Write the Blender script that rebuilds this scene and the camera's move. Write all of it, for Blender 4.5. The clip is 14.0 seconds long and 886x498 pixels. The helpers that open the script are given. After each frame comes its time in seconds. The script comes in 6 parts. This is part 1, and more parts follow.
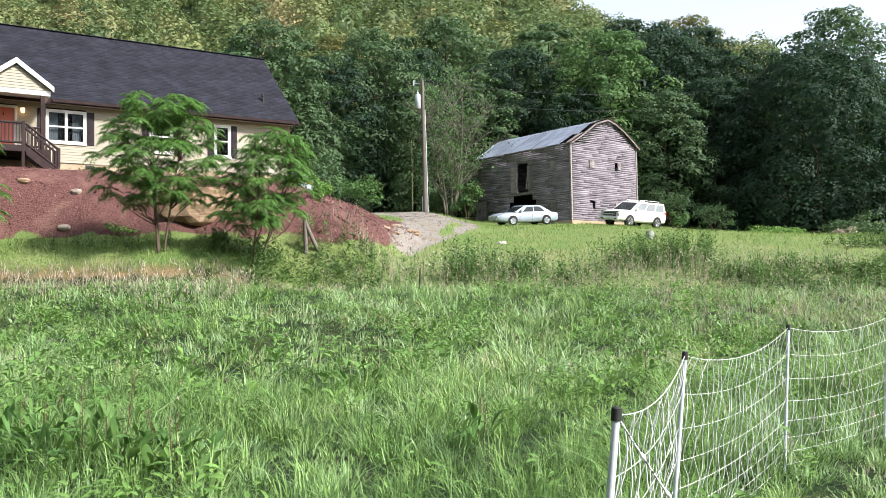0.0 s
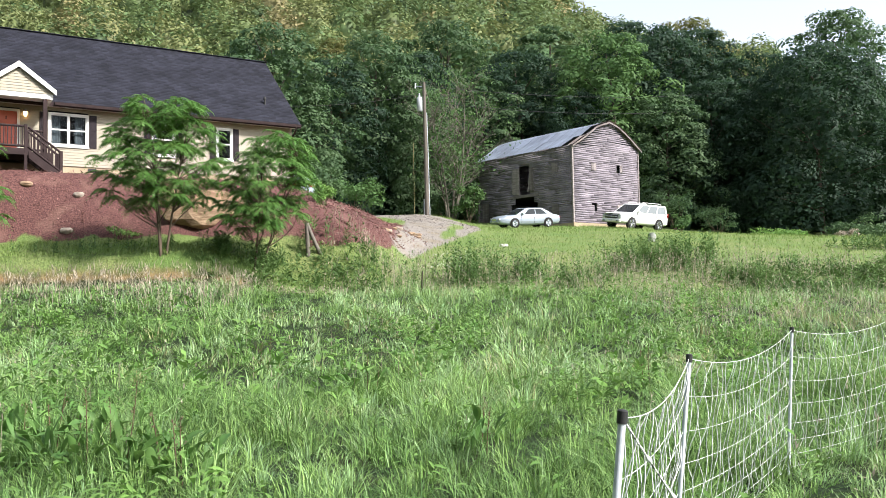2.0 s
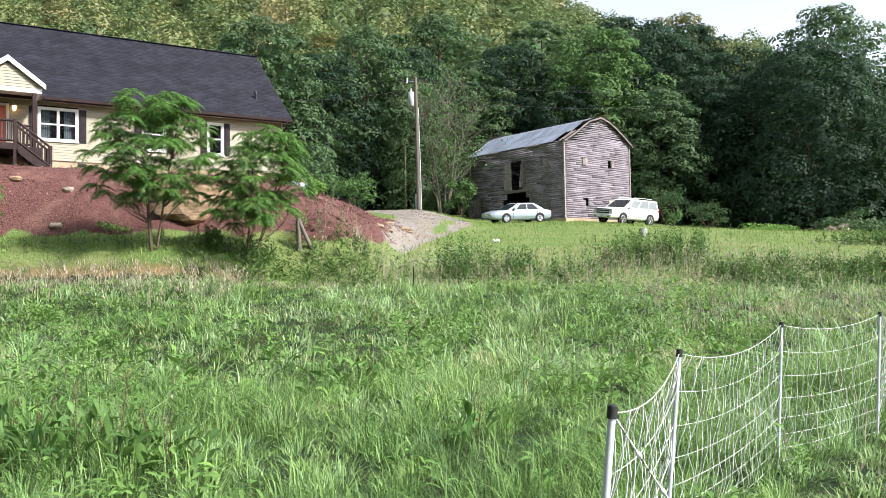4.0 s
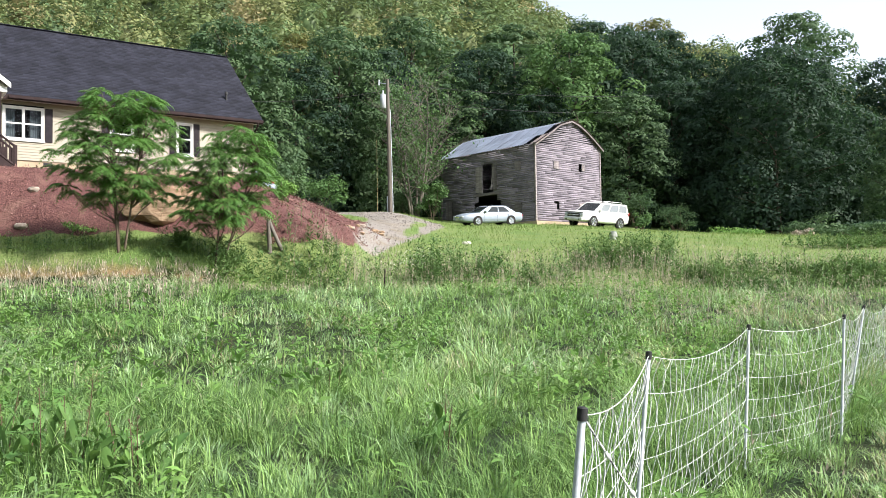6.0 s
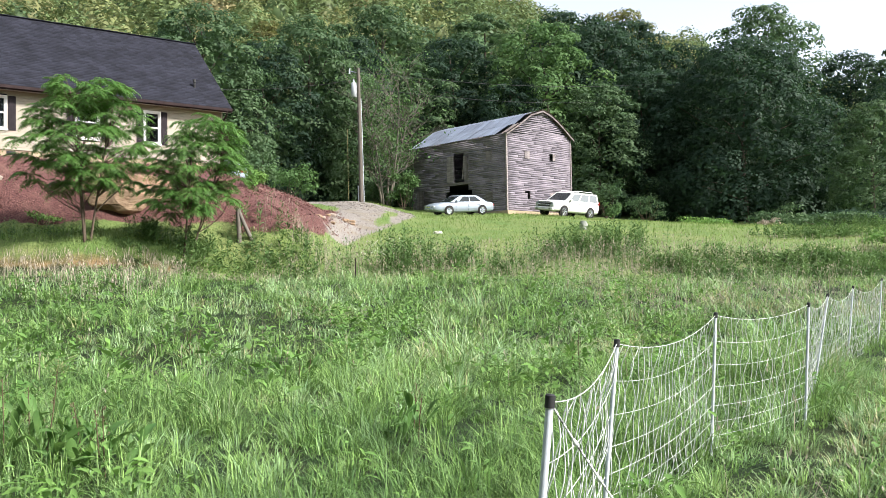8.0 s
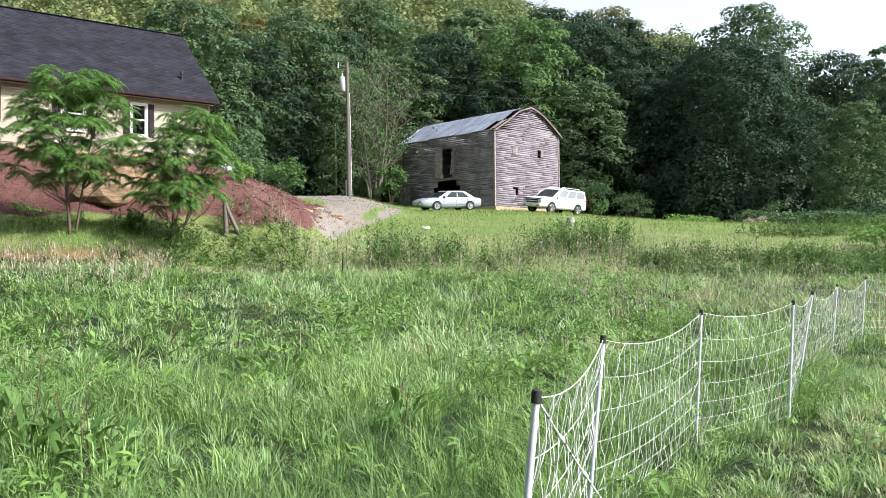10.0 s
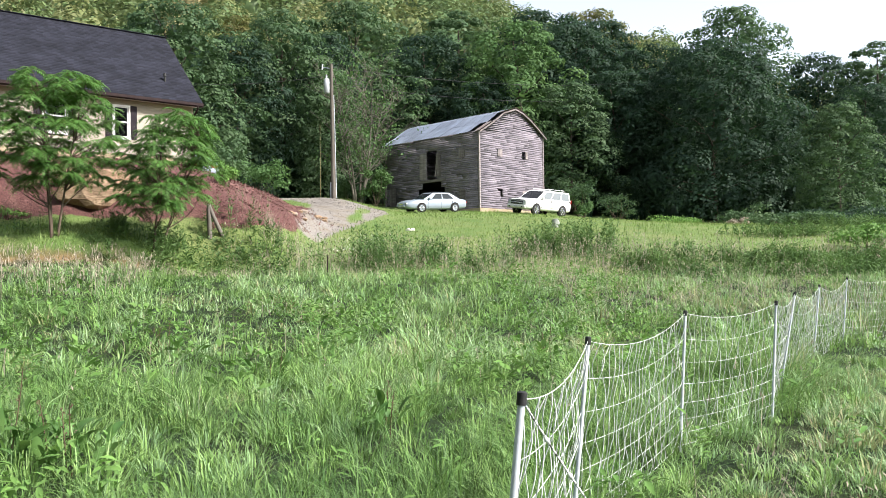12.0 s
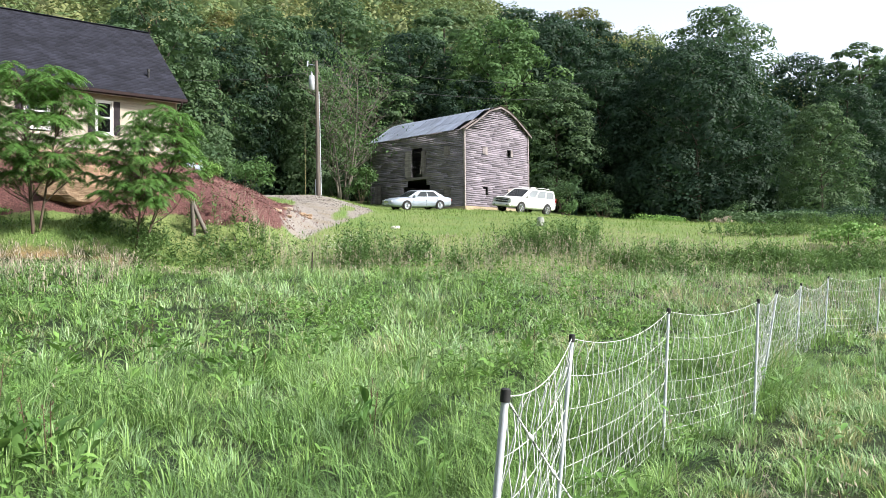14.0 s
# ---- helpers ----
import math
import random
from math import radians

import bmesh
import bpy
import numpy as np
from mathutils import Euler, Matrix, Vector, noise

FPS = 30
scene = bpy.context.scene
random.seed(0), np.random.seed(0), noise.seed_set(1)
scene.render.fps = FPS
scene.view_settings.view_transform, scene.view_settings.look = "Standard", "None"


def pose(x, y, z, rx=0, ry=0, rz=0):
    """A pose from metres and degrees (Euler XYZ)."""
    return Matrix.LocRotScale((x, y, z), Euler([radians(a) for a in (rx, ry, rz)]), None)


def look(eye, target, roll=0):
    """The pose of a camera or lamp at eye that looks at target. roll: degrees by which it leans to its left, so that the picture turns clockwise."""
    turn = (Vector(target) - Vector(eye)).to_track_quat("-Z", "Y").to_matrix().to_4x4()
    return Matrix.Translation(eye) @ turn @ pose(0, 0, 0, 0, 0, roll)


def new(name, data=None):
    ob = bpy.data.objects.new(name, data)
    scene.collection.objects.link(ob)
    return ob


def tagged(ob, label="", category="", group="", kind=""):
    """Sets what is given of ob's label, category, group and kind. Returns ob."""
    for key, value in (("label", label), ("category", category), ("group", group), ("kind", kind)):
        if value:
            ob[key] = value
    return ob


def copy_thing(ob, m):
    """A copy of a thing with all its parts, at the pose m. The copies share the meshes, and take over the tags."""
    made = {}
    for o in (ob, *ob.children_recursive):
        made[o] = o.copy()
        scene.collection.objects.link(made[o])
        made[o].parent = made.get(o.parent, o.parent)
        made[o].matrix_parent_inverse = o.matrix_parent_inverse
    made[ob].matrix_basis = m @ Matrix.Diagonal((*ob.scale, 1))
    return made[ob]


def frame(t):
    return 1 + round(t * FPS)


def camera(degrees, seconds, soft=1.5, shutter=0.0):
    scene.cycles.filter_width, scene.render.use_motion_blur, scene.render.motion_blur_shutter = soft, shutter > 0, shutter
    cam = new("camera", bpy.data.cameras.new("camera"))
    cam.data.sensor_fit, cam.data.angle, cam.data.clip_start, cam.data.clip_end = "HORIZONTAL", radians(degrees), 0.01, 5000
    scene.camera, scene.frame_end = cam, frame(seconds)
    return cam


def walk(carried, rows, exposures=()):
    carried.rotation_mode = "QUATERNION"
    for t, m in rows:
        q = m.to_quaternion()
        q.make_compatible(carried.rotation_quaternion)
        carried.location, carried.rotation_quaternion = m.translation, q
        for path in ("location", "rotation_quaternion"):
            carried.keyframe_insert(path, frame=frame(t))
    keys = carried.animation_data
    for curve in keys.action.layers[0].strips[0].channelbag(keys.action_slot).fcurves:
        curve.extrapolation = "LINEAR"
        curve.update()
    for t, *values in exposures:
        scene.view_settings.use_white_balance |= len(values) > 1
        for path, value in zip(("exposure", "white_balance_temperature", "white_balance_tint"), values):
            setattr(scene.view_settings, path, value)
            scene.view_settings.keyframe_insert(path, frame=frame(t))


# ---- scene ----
cam = camera(56.0, 14.0, soft=0.8)
PATH = [
    (0, 0.000, -0.000, 1.500, -0.000, 2.400, 0.900),
    (0.5, -0.001, -0.007, 1.501, 0.149, 2.337, 0.899),
    (1, -0.004, -0.011, 1.501, 0.256, 2.399, 0.862),
    (1.5, -0.009, -0.011, 1.501, 0.257, 2.543, 0.790),
    (2, -0.013, -0.006, 1.502, 0.118, 2.578, 0.968),
    (4.5, -0.007, 0.001, 1.502, -0.860, 2.190, 0.876),
    (5, -0.010, 0.001, 1.501, -1.581, 2.298, 0.687),
    (5.5, -0.011, 0.004, 1.501, -2.140, 2.354, 0.703),
    (6, -0.007, 0.006, 1.502, -2.423, 2.365, 0.855),
    (6.5, -0.001, 0.005, 1.501, -2.847, 2.275, 0.917),
    (7, 0.001, 0.012, 1.500, -3.462, 2.067, 0.938),
    (7.5, 0.003, 0.017, 1.498, -4.046, 1.800, 0.944),
    (8, 0.004, 0.018, 1.496, -4.389, 1.624, 0.954),
    (8.5, 0.003, 0.017, 1.495, -4.804, 1.554, 0.751),
    (11, 0.003, 0.022, 1.494, -5.555, 1.197, 0.580),
    (11.5, 0.002, 0.020, 1.496, -5.886, 1.298, 0.669),
    (12, 0.003, 0.021, 1.496, -6.292, 1.408, 0.709),
    (12.5, 0.004, 0.019, 1.497, -6.725, 1.452, 0.618),
    (13, 0.004, 0.019, 1.494, -6.903, 1.452, 0.612),
    (13.5, 0.006, 0.025, 1.493, -6.996, 1.384, 0.604),
    (14, 0.006, 0.023, 1.493, -7.327, 1.248, 0.539),
]
walk(cam, [(t, pose(x, y, z, 90 + p, r, a)) for t, x, y, z, a, p, r in PATH])

# ---- light ----
SUN_DIR = Vector((0.68, -0.40, 0.64)).normalized()
world = bpy.data.worlds.new("sky")
scene.world = world
world.use_nodes = True
wn, wl = world.node_tree.nodes, world.node_tree.links
sky = wn.new("ShaderNodeTexSky")
sky.sky_type = "NISHITA"
sky.sun_disc = False
sky.sun_elevation = math.asin(SUN_DIR.z)
sky.sun_rotation = math.atan2(SUN_DIR.x, SUN_DIR.y)
sky.air_density, sky.dust_density, sky.ozone_density = 1.0, 1.2, 1.0
haze = wn.new("ShaderNodeHueSaturation")
haze.inputs["Saturation"].default_value = 0.46
wl.new(sky.outputs[0], haze.inputs["Color"])
wl.new(haze.outputs[0], wn["Background"].inputs[0])
wn["Background"].inputs[1].default_value = 0.106
sun = new("sun", bpy.data.lights.new("sun", "SUN"))
sun.data.energy, sun.data.angle, sun.data.color = 3.0, radians(7), (1.0, 0.96, 0.905)
sun.matrix_world = look(SUN_DIR * 50, (0, 0, 0))
scene.view_settings.exposure = 1.6

# ---- materials ----
def nodes_of(name):
    m = bpy.data.materials.new(name)
    m.use_nodes = True
    return m, m.node_tree.nodes, m.node_tree.links, m.node_tree.nodes["Principled BSDF"]


def noise_tex(n, l, scale, stretch=(1, 1, 1), detail=4.0, world_space=False):
    co = n.new("ShaderNodeNewGeometry") if world_space else n.new("ShaderNodeTexCoord")
    mp = n.new("ShaderNodeMapping")
    mp.inputs["Scale"].default_value = stretch
    l.new(co.outputs["Position" if world_space else "Object"], mp.inputs[0])
    t = n.new("ShaderNodeTexNoise")
    t.inputs["Scale"].default_value, t.inputs["Detail"].default_value = scale, detail
    l.new(mp.outputs[0], t.inputs["Vector"])
    return t.outputs[0]


def ramp(n, l, fac, lo, hi):
    r = n.new("ShaderNodeMapRange")
    r.inputs[1].default_value, r.inputs[2].default_value = lo, hi
    l.new(fac, r.inputs[0])
    return r.outputs[0]


def mixed(n, l, fac, a, b):
    m = n.new("ShaderNodeMix")
    m.data_type = "RGBA"
    for value, sock in ((fac, m.inputs[0]), (a, m.inputs[6]), (b, m.inputs[7])):
        if isinstance(value, (tuple, list)):
            sock.default_value = (*value[:3], 1)
        elif isinstance(value, (int, float)):
            sock.default_value = value
        else:
            l.new(value, sock)
    return m.outputs[2]


def varied(n, l, color, amount, source):
    """Brightness varied by a random number per object or per island."""
    if source == "island":
        r = n.new("ShaderNodeNewGeometry").outputs["Random Per Island"]
    else:
        r = n.new("ShaderNodeObjectInfo").outputs["Random"]
    h = n.new("ShaderNodeHueSaturation")
    l.new(ramp(n, l, r, 0, 1), h.inputs["Value"])
    mr = h.inputs["Value"].links[0].from_node
    mr.inputs[3].default_value, mr.inputs[4].default_value = 1 - amount, 1 + amount
    l.new(color, h.inputs["Color"])
    return h.outputs[0]


def clear_pane(name):
    """Window glass: clear, with a mirror gloss that grows at glancing angles."""
    m, n, l, p = nodes_of(name)
    tr, gl, mx, fr = n.new("ShaderNodeBsdfTransparent"), n.new("ShaderNodeBsdfGlossy"), n.new("ShaderNodeMixShader"), n.new("ShaderNodeFresnel")
    tr.inputs[0].default_value = (0.55, 0.60, 0.62, 1)
    gl.inputs["Roughness"].default_value = 0.03
    fr.inputs[0].default_value = 1.2
    l.new(fr.outputs[0], mx.inputs[0])
    l.new(tr.outputs[0], mx.inputs[1])
    l.new(gl.outputs[0], mx.inputs[2])
    l.new(mx.outputs[0], n["Material Output"].inputs[0])
    return m


def surface(name, a, b, scale=3.0, fine=40.0, rough=0.8, metal=0.0, bump=0.15, bump_scale=50.0, stretch=(1, 1, 1), vary=0.0, source="object", lo=0.35, hi=0.65, coat=0.0, bump_dist=0.01, world_space=False):
    m, n, l, p = nodes_of(name)
    f1 = ramp(n, l, noise_tex(n, l, scale, stretch, world_space=world_space), lo, hi)
    f2 = ramp(n, l, noise_tex(n, l, fine, stretch, world_space=world_space), 0.3, 0.7)
    c = mixed(n, l, f1, a, b)
    mid = tuple((x + y) / 2 for x, y in zip(a, b))
    half = n.new("ShaderNodeMath")
    half.operation = "MULTIPLY"
    half.inputs[1].default_value = 0.35
    l.new(f2, half.inputs[0])
    c = mixed(n, l, half.outputs[0], c, tuple(x * 0.6 for x in mid))
    if vary:
        c = varied(n, l, c, vary, source)
    l.new(c, p.inputs["Base Color"])
    p.inputs["Roughness"].default_value, p.inputs["Metallic"].default_value = rough, metal
    p.inputs["Coat Weight"].default_value = coat
    p.inputs["Specular IOR Level"].default_value = 0.25 if rough > 0.8 else 0.5
    if bump:
        bn = n.new("ShaderNodeBump")
        bn.inputs["Strength"].default_value, bn.inputs["Distance"].default_value = bump, bump_dist
        l.new(noise_tex(n, l, bump_scale, stretch, world_space=world_space), bn.inputs["Height"])
        l.new(bn.outputs[0], p.inputs["Normal"])
    return m


def leafy(name, a, b, through_color, scale=0.35, vary=0.22, rough=0.5, glow=0.3, lo=0.3, hi=0.7, tones=None):
    """Leaves: two greens in patches, each leaf a little lighter or darker, light passing through.
    With tones, the colour of a whole plant comes from its own number in the mesh's "tone" attribute."""
    m, n, l, p = nodes_of(name)
    c = mixed(n, l, ramp(n, l, noise_tex(n, l, scale, world_space=True), lo, hi), a, b)
    if tones:
        at, cr = n.new("ShaderNodeAttribute"), n.new("ShaderNodeValToRGB")
        at.attribute_name = "tone"
        while len(cr.color_ramp.elements) < len(tones):
            cr.color_ramp.elements.new(0.5)
        for e, (place, color) in zip(cr.color_ramp.elements, tones):
            e.position, e.color = place, (*color, 1)
        l.new(at.outputs["Fac"], cr.inputs[0])
        c = mixed(n, l, 0.7, c, cr.outputs[0])
    c = varied(n, l, c, vary, "island")
    l.new(c, p.inputs["Base Color"])
    p.inputs["Roughness"].default_value = rough
    p.inputs["Specular IOR Level"].default_value = 0.2
    tr = n.new("ShaderNodeBsdfTranslucent")
    l.new(mixed(n, l, 0.5, c, through_color), tr.inputs[0])
    mx = n.new("ShaderNodeMixShader")
    mx.inputs[0].default_value = glow
    l.new(p.outputs[0], mx.inputs[1])
    l.new(tr.outputs[0], mx.inputs[2])
    l.new(mx.outputs[0], n["Material Output"].inputs[0])
    return m


SIDING = surface("cream_vinyl", (0.325, 0.283, 0.208), (0.295, 0.257, 0.186), scale=0.6, rough=0.5, bump=0.05)
WHITE = surface("white_trim", (0.78, 0.77, 0.74), (0.70, 0.69, 0.66), scale=2, rough=0.45, bump=0.03)
SHINGLE = surface("charcoal_shingle", (0.011, 0.0115, 0.018), (0.021, 0.022, 0.033), scale=1.2, fine=25, rough=0.9, bump=0.4, bump_scale=80, vary=0.35, source="island")
BROWN_PAINT = surface("dark_brown_paint", (0.028, 0.017, 0.018), (0.042, 0.027, 0.027), scale=3, rough=0.85)
DOOR_RED = surface("coral_door_paint", (0.62, 0.13, 0.065), (0.56, 0.11, 0.055), scale=2, rough=0.4, bump=0.03)
BLOCK = surface("tan_foundation", (0.36, 0.28, 0.19), (0.43, 0.345, 0.24), scale=2, rough=0.9)
CURTAIN = surface("grey_curtain", (0.34, 0.35, 0.37), (0.22, 0.23, 0.25), scale=6, stretch=(8, 8, 0.5), rough=0.9)
BARN_DARK = surface("weathered_boards", (0.15, 0.125, 0.125), (0.34, 0.30, 0.30), scale=1.1, fine=9, stretch=(1, 1, 7), rough=0.9, bump=0.5, bump_scale=14, vary=0.38, source="object", lo=0.3, hi=0.75)
TIN = surface("galvanised_roof", (0.40, 0.45, 0.55), (0.29, 0.32, 0.39), scale=0.8, fine=6, stretch=(1, 1, 1), rough=0.40, metal=0.6, bump=0.1, vary=0.12)
RUST = surface("rusty_edge_tin", (0.20, 0.15, 0.13), (0.30, 0.27, 0.26), scale=3, rough=0.7, metal=0.3)
POLE_WOOD = surface("pole_wood", (0.10, 0.085, 0.075), (0.17, 0.15, 0.13), scale=2, fine=20, stretch=(6, 6, 0.4), rough=0.9, bump=0.3)
BARK = surface("bark", (0.055, 0.045, 0.035), (0.10, 0.082, 0.065), scale=4, fine=20, stretch=(3, 3, 0.6), rough=0.95, bump=0.6, bump_scale=20)
ROCK = surface("sandstone", (0.42, 0.30, 0.20), (0.25, 0.165, 0.105), scale=1.8, fine=9, stretch=(1, 1, 4), rough=0.9, bump=1.0, bump_scale=9, bump_dist=0.05)
PALE_ROCK = surface("pale_stone", (0.46, 0.40, 0.34), (0.33, 0.27, 0.22), scale=4, rough=0.9, bump=0.5, bump_scale=20, vary=0.2)
POST_WHITE = surface("white_plastic_post", (0.58, 0.61, 0.67), (0.50, 0.53, 0.59), scale=6, rough=0.35, bump=0.02)
BLACK_PLASTIC = surface("black_plastic", (0.012, 0.012, 0.013), (0.02, 0.02, 0.02), scale=20, rough=0.7, bump=0.05)
STRING = surface("white_polywire", (0.80, 0.81, 0.80), (0.66, 0.67, 0.66), scale=60, fine=200, rough=0.6, bump=0.0)
DARK = surface("dark_interior", (0.02, 0.018, 0.016), (0.03, 0.027, 0.024), scale=2, rough=1.0, bump=0)

# Forest greens carry added blue as haze; dark_leaf is lowered for wood-edge shade too
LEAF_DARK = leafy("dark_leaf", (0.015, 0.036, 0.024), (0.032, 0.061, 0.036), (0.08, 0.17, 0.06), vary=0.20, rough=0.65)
LEAF_MID = leafy("mid_leaf", (0.045, 0.088, 0.044), (0.086, 0.134, 0.062), (0.13, 0.25, 0.08), vary=0.22, rough=0.65)
LEAF_LIGHT = leafy("light_leaf", (0.062, 0.130, 0.044), (0.098, 0.172, 0.062), (0.17, 0.31, 0.08), vary=0.22, rough=0.65)
LEAF_OLIVE = leafy("olive_leaf", (0.085, 0.105, 0.032), (0.14, 0.125, 0.045), (0.22, 0.24, 0.06))
LEAF_WALNUT = leafy("walnut_leaf", (0.055, 0.135, 0.030), (0.090, 0.185, 0.045), (0.20, 0.40, 0.06), scale=1.5)
# Tones mix real green, olive and tan crowns with painted warm sunlight
WOODS = leafy("far_woods_leaf", (0.075, 0.125, 0.055), (0.17, 0.18, 0.085), (0.24, 0.28, 0.10), scale=0.05, vary=0.22, lo=0.40, hi=0.62,
              tones=[(0.0, (0.045, 0.095, 0.045)), (0.35, (0.095, 0.165, 0.060)), (0.65, (0.205, 0.230, 0.090)), (1.0, (0.34, 0.275, 0.14))])
GRASS = leafy("meadow_grass", (0.085, 0.17, 0.048), (0.27, 0.39, 0.16), (0.34, 0.50, 0.14), scale=2.6, vary=0.40, rough=0.42, glow=0.22,
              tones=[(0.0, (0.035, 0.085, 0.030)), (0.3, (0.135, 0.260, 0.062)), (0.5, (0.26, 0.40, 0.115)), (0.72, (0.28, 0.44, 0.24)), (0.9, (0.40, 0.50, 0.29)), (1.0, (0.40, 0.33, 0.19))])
LAWN = leafy("lawn_grass", (0.150, 0.240, 0.062), (0.240, 0.290, 0.110), (0.22, 0.40, 0.06), scale=0.4, vary=0.25)
STRAW = leafy("dry_seed_grass", (0.36, 0.32, 0.24), (0.44, 0.37, 0.30), (0.45, 0.41, 0.33), scale=2, vary=0.25)
DOCK = leafy("dock_leaf", (0.050, 0.120, 0.034), (0.125, 0.225, 0.060), (0.22, 0.40, 0.07), scale=4, vary=0.3)
RUSTY = surface("rusty_seed_spike", (0.085, 0.060, 0.035), (0.13, 0.085, 0.045), scale=20, rough=0.8, bump=0)
PETAL = surface("white_petal", (0.75, 0.76, 0.70), (0.65, 0.68, 0.60), scale=10, rough=0.7, bump=0)
CHIP = surface("bark_chip", (0.100, 0.047, 0.044), (0.29, 0.162, 0.145), scale=0.9, fine=30, rough=0.95, bump=0, vary=0.5, source="island")
GRAVEL = surface("gravel_stone", (0.19, 0.17, 0.155), (0.31, 0.285, 0.26), scale=0.8, fine=20, rough=0.9, bump=0, vary=0.35, source="island")
BANK = leafy("bank_weed_leaf", (0.055, 0.120, 0.040), (0.150, 0.230, 0.085), (0.16, 0.28, 0.06), scale=0.7, vary=0.4)
WEED = leafy("weed_leaf", (0.080, 0.175, 0.042), (0.190, 0.330, 0.085), (0.18, 0.34, 0.06), scale=1.2)


def ground_material():
    m, n, l, p = nodes_of("ground_cover")
    def mask(name, width=0.25):
        a = n.new("ShaderNodeAttribute")
        a.attribute_name = name
        s = n.new("ShaderNodeMath")
        s.operation = "ADD"
        l.new(a.outputs["Fac"], s.inputs[0])
        j = n.new("ShaderNodeMath")
        j.operation = "MULTIPLY_ADD"
        j.inputs[1].default_value, j.inputs[2].default_value = 0.6, -0.3
        l.new(noise_tex(n, l, 1.7, world_space=True), j.inputs[0])
        l.new(j.outputs[0], s.inputs[1])
        return ramp(n, l, s.outputs[0], 0.5 - width / 2, 0.5 + width / 2)
    # meadow soil near black: the shade between tufts is in its colour
    shaded_soil = mixed(n, l, ramp(n, l, noise_tex(n, l, 2.0, world_space=True), 0.4, 0.65), (0.013, 0.026, 0.008), (0.026, 0.036, 0.012))
    lawn = mixed(n, l, ramp(n, l, noise_tex(n, l, 0.5, world_space=True), 0.35, 0.65), (0.115, 0.185, 0.050), (0.185, 0.215, 0.080))
    lawn = mixed(n, l, ramp(n, l, noise_tex(n, l, 14, world_space=True), 0.45, 0.75), lawn, (0.055, 0.095, 0.024))
    mulch = mixed(n, l, ramp(n, l, noise_tex(n, l, 22, world_space=True), 0.35, 0.65), (0.050, 0.022, 0.021), (0.165, 0.078, 0.070))
    mulch = mixed(n, l, ramp(n, l, noise_tex(n, l, 1.1, world_space=True), 0.55, 0.75), mulch, (0.180, 0.100, 0.082))
    gravel = mixed(n, l, ramp(n, l, noise_tex(n, l, 26, world_space=True), 0.3, 0.7), (0.16, 0.14, 0.125), (0.29, 0.265, 0.24))
    gravel = mixed(n, l, ramp(n, l, noise_tex(n, l, 0.9, world_space=True), 0.5, 0.7), gravel, (0.20, 0.17, 0.13))
    dirt = mixed(n, l, ramp(n, l, noise_tex(n, l, 5, world_space=True), 0.35, 0.65), (0.30, 0.19, 0.10), (0.20, 0.13, 0.07))
    c = mixed(n, l, mask("lawn", 0.5), shaded_soil, lawn)
    c = mixed(n, l, mask("dirt"), c, dirt)
    c = mixed(n, l, mask("mulch", 0.1), c, mulch)
    c = mixed(n, l, mask("gravel", 0.3), c, gravel)
    l.new(c, p.inputs["Base Color"])
    p.inputs["Roughness"].default_value = 0.95
    p.inputs["Specular IOR Level"].default_value = 0.2
    b = n.new("ShaderNodeBump")
    b.inputs["Strength"].default_value, b.inputs["Distance"].default_value = 0.8, 0.05
    l.new(noise_tex(n, l, 18, world_space=True), b.inputs["Height"])
    l.new(b.outputs[0], p.inputs["Normal"])
    return m


# ---- mesh helpers ----
rng = np.random.default_rng(7)


def mesh_data(name, V, F, mat=None, smooth=False):
    """A mesh from arrays of corners and of faces that all have the same number of corners."""
    V, F = np.asarray(V, np.float32), np.asarray(F, np.int32)
    me = bpy.data.meshes.new(name)
    me.vertices.add(len(V))
    me.vertices.foreach_set("co", V.ravel())
    me.loops.add(F.size)
    me.loops.foreach_set("vertex_index", F.ravel())
    me.polygons.add(len(F))
    me.polygons.foreach_set("loop_start", np.arange(0, F.size, F.shape[1], dtype=np.int32))
    if smooth:
        me.polygons.foreach_set("use_smooth", np.ones(len(F), bool))
    me.update(calc_edges=True)
    if mat:
        me.materials.append(mat)
    return me


def bm_mesh(name, bm, mat, smooth=False):
    me = bpy.data.meshes.new(name)
    bmesh.ops.recalc_face_normals(bm, faces=bm.faces)
    bm.to_mesh(me)
    bm.free()
    me.materials.append(mat)
    if smooth:
        for f in me.polygons:
            f.use_smooth = True
    return me


def part(name, bm, mat, parent, label="", smooth=False):
    """Links a bmesh as one mesh object under a thing or a part."""
    ob = new(name, bm_mesh(name, bm, mat, smooth))
    ob.parent = parent
    return tagged(ob, label)


def part_np(name, V, F, mat, parent, label="", smooth=False, kind=""):
    ob = new(name, mesh_data(name, V, F, mat, smooth))
    ob.parent = parent
    return tagged(ob, label, kind=kind)


def thing(name, m, label, category, group=""):
    ob = new(name)
    ob.empty_display_size = 0.2
    ob.matrix_world = m
    return tagged(ob, label, category, group)


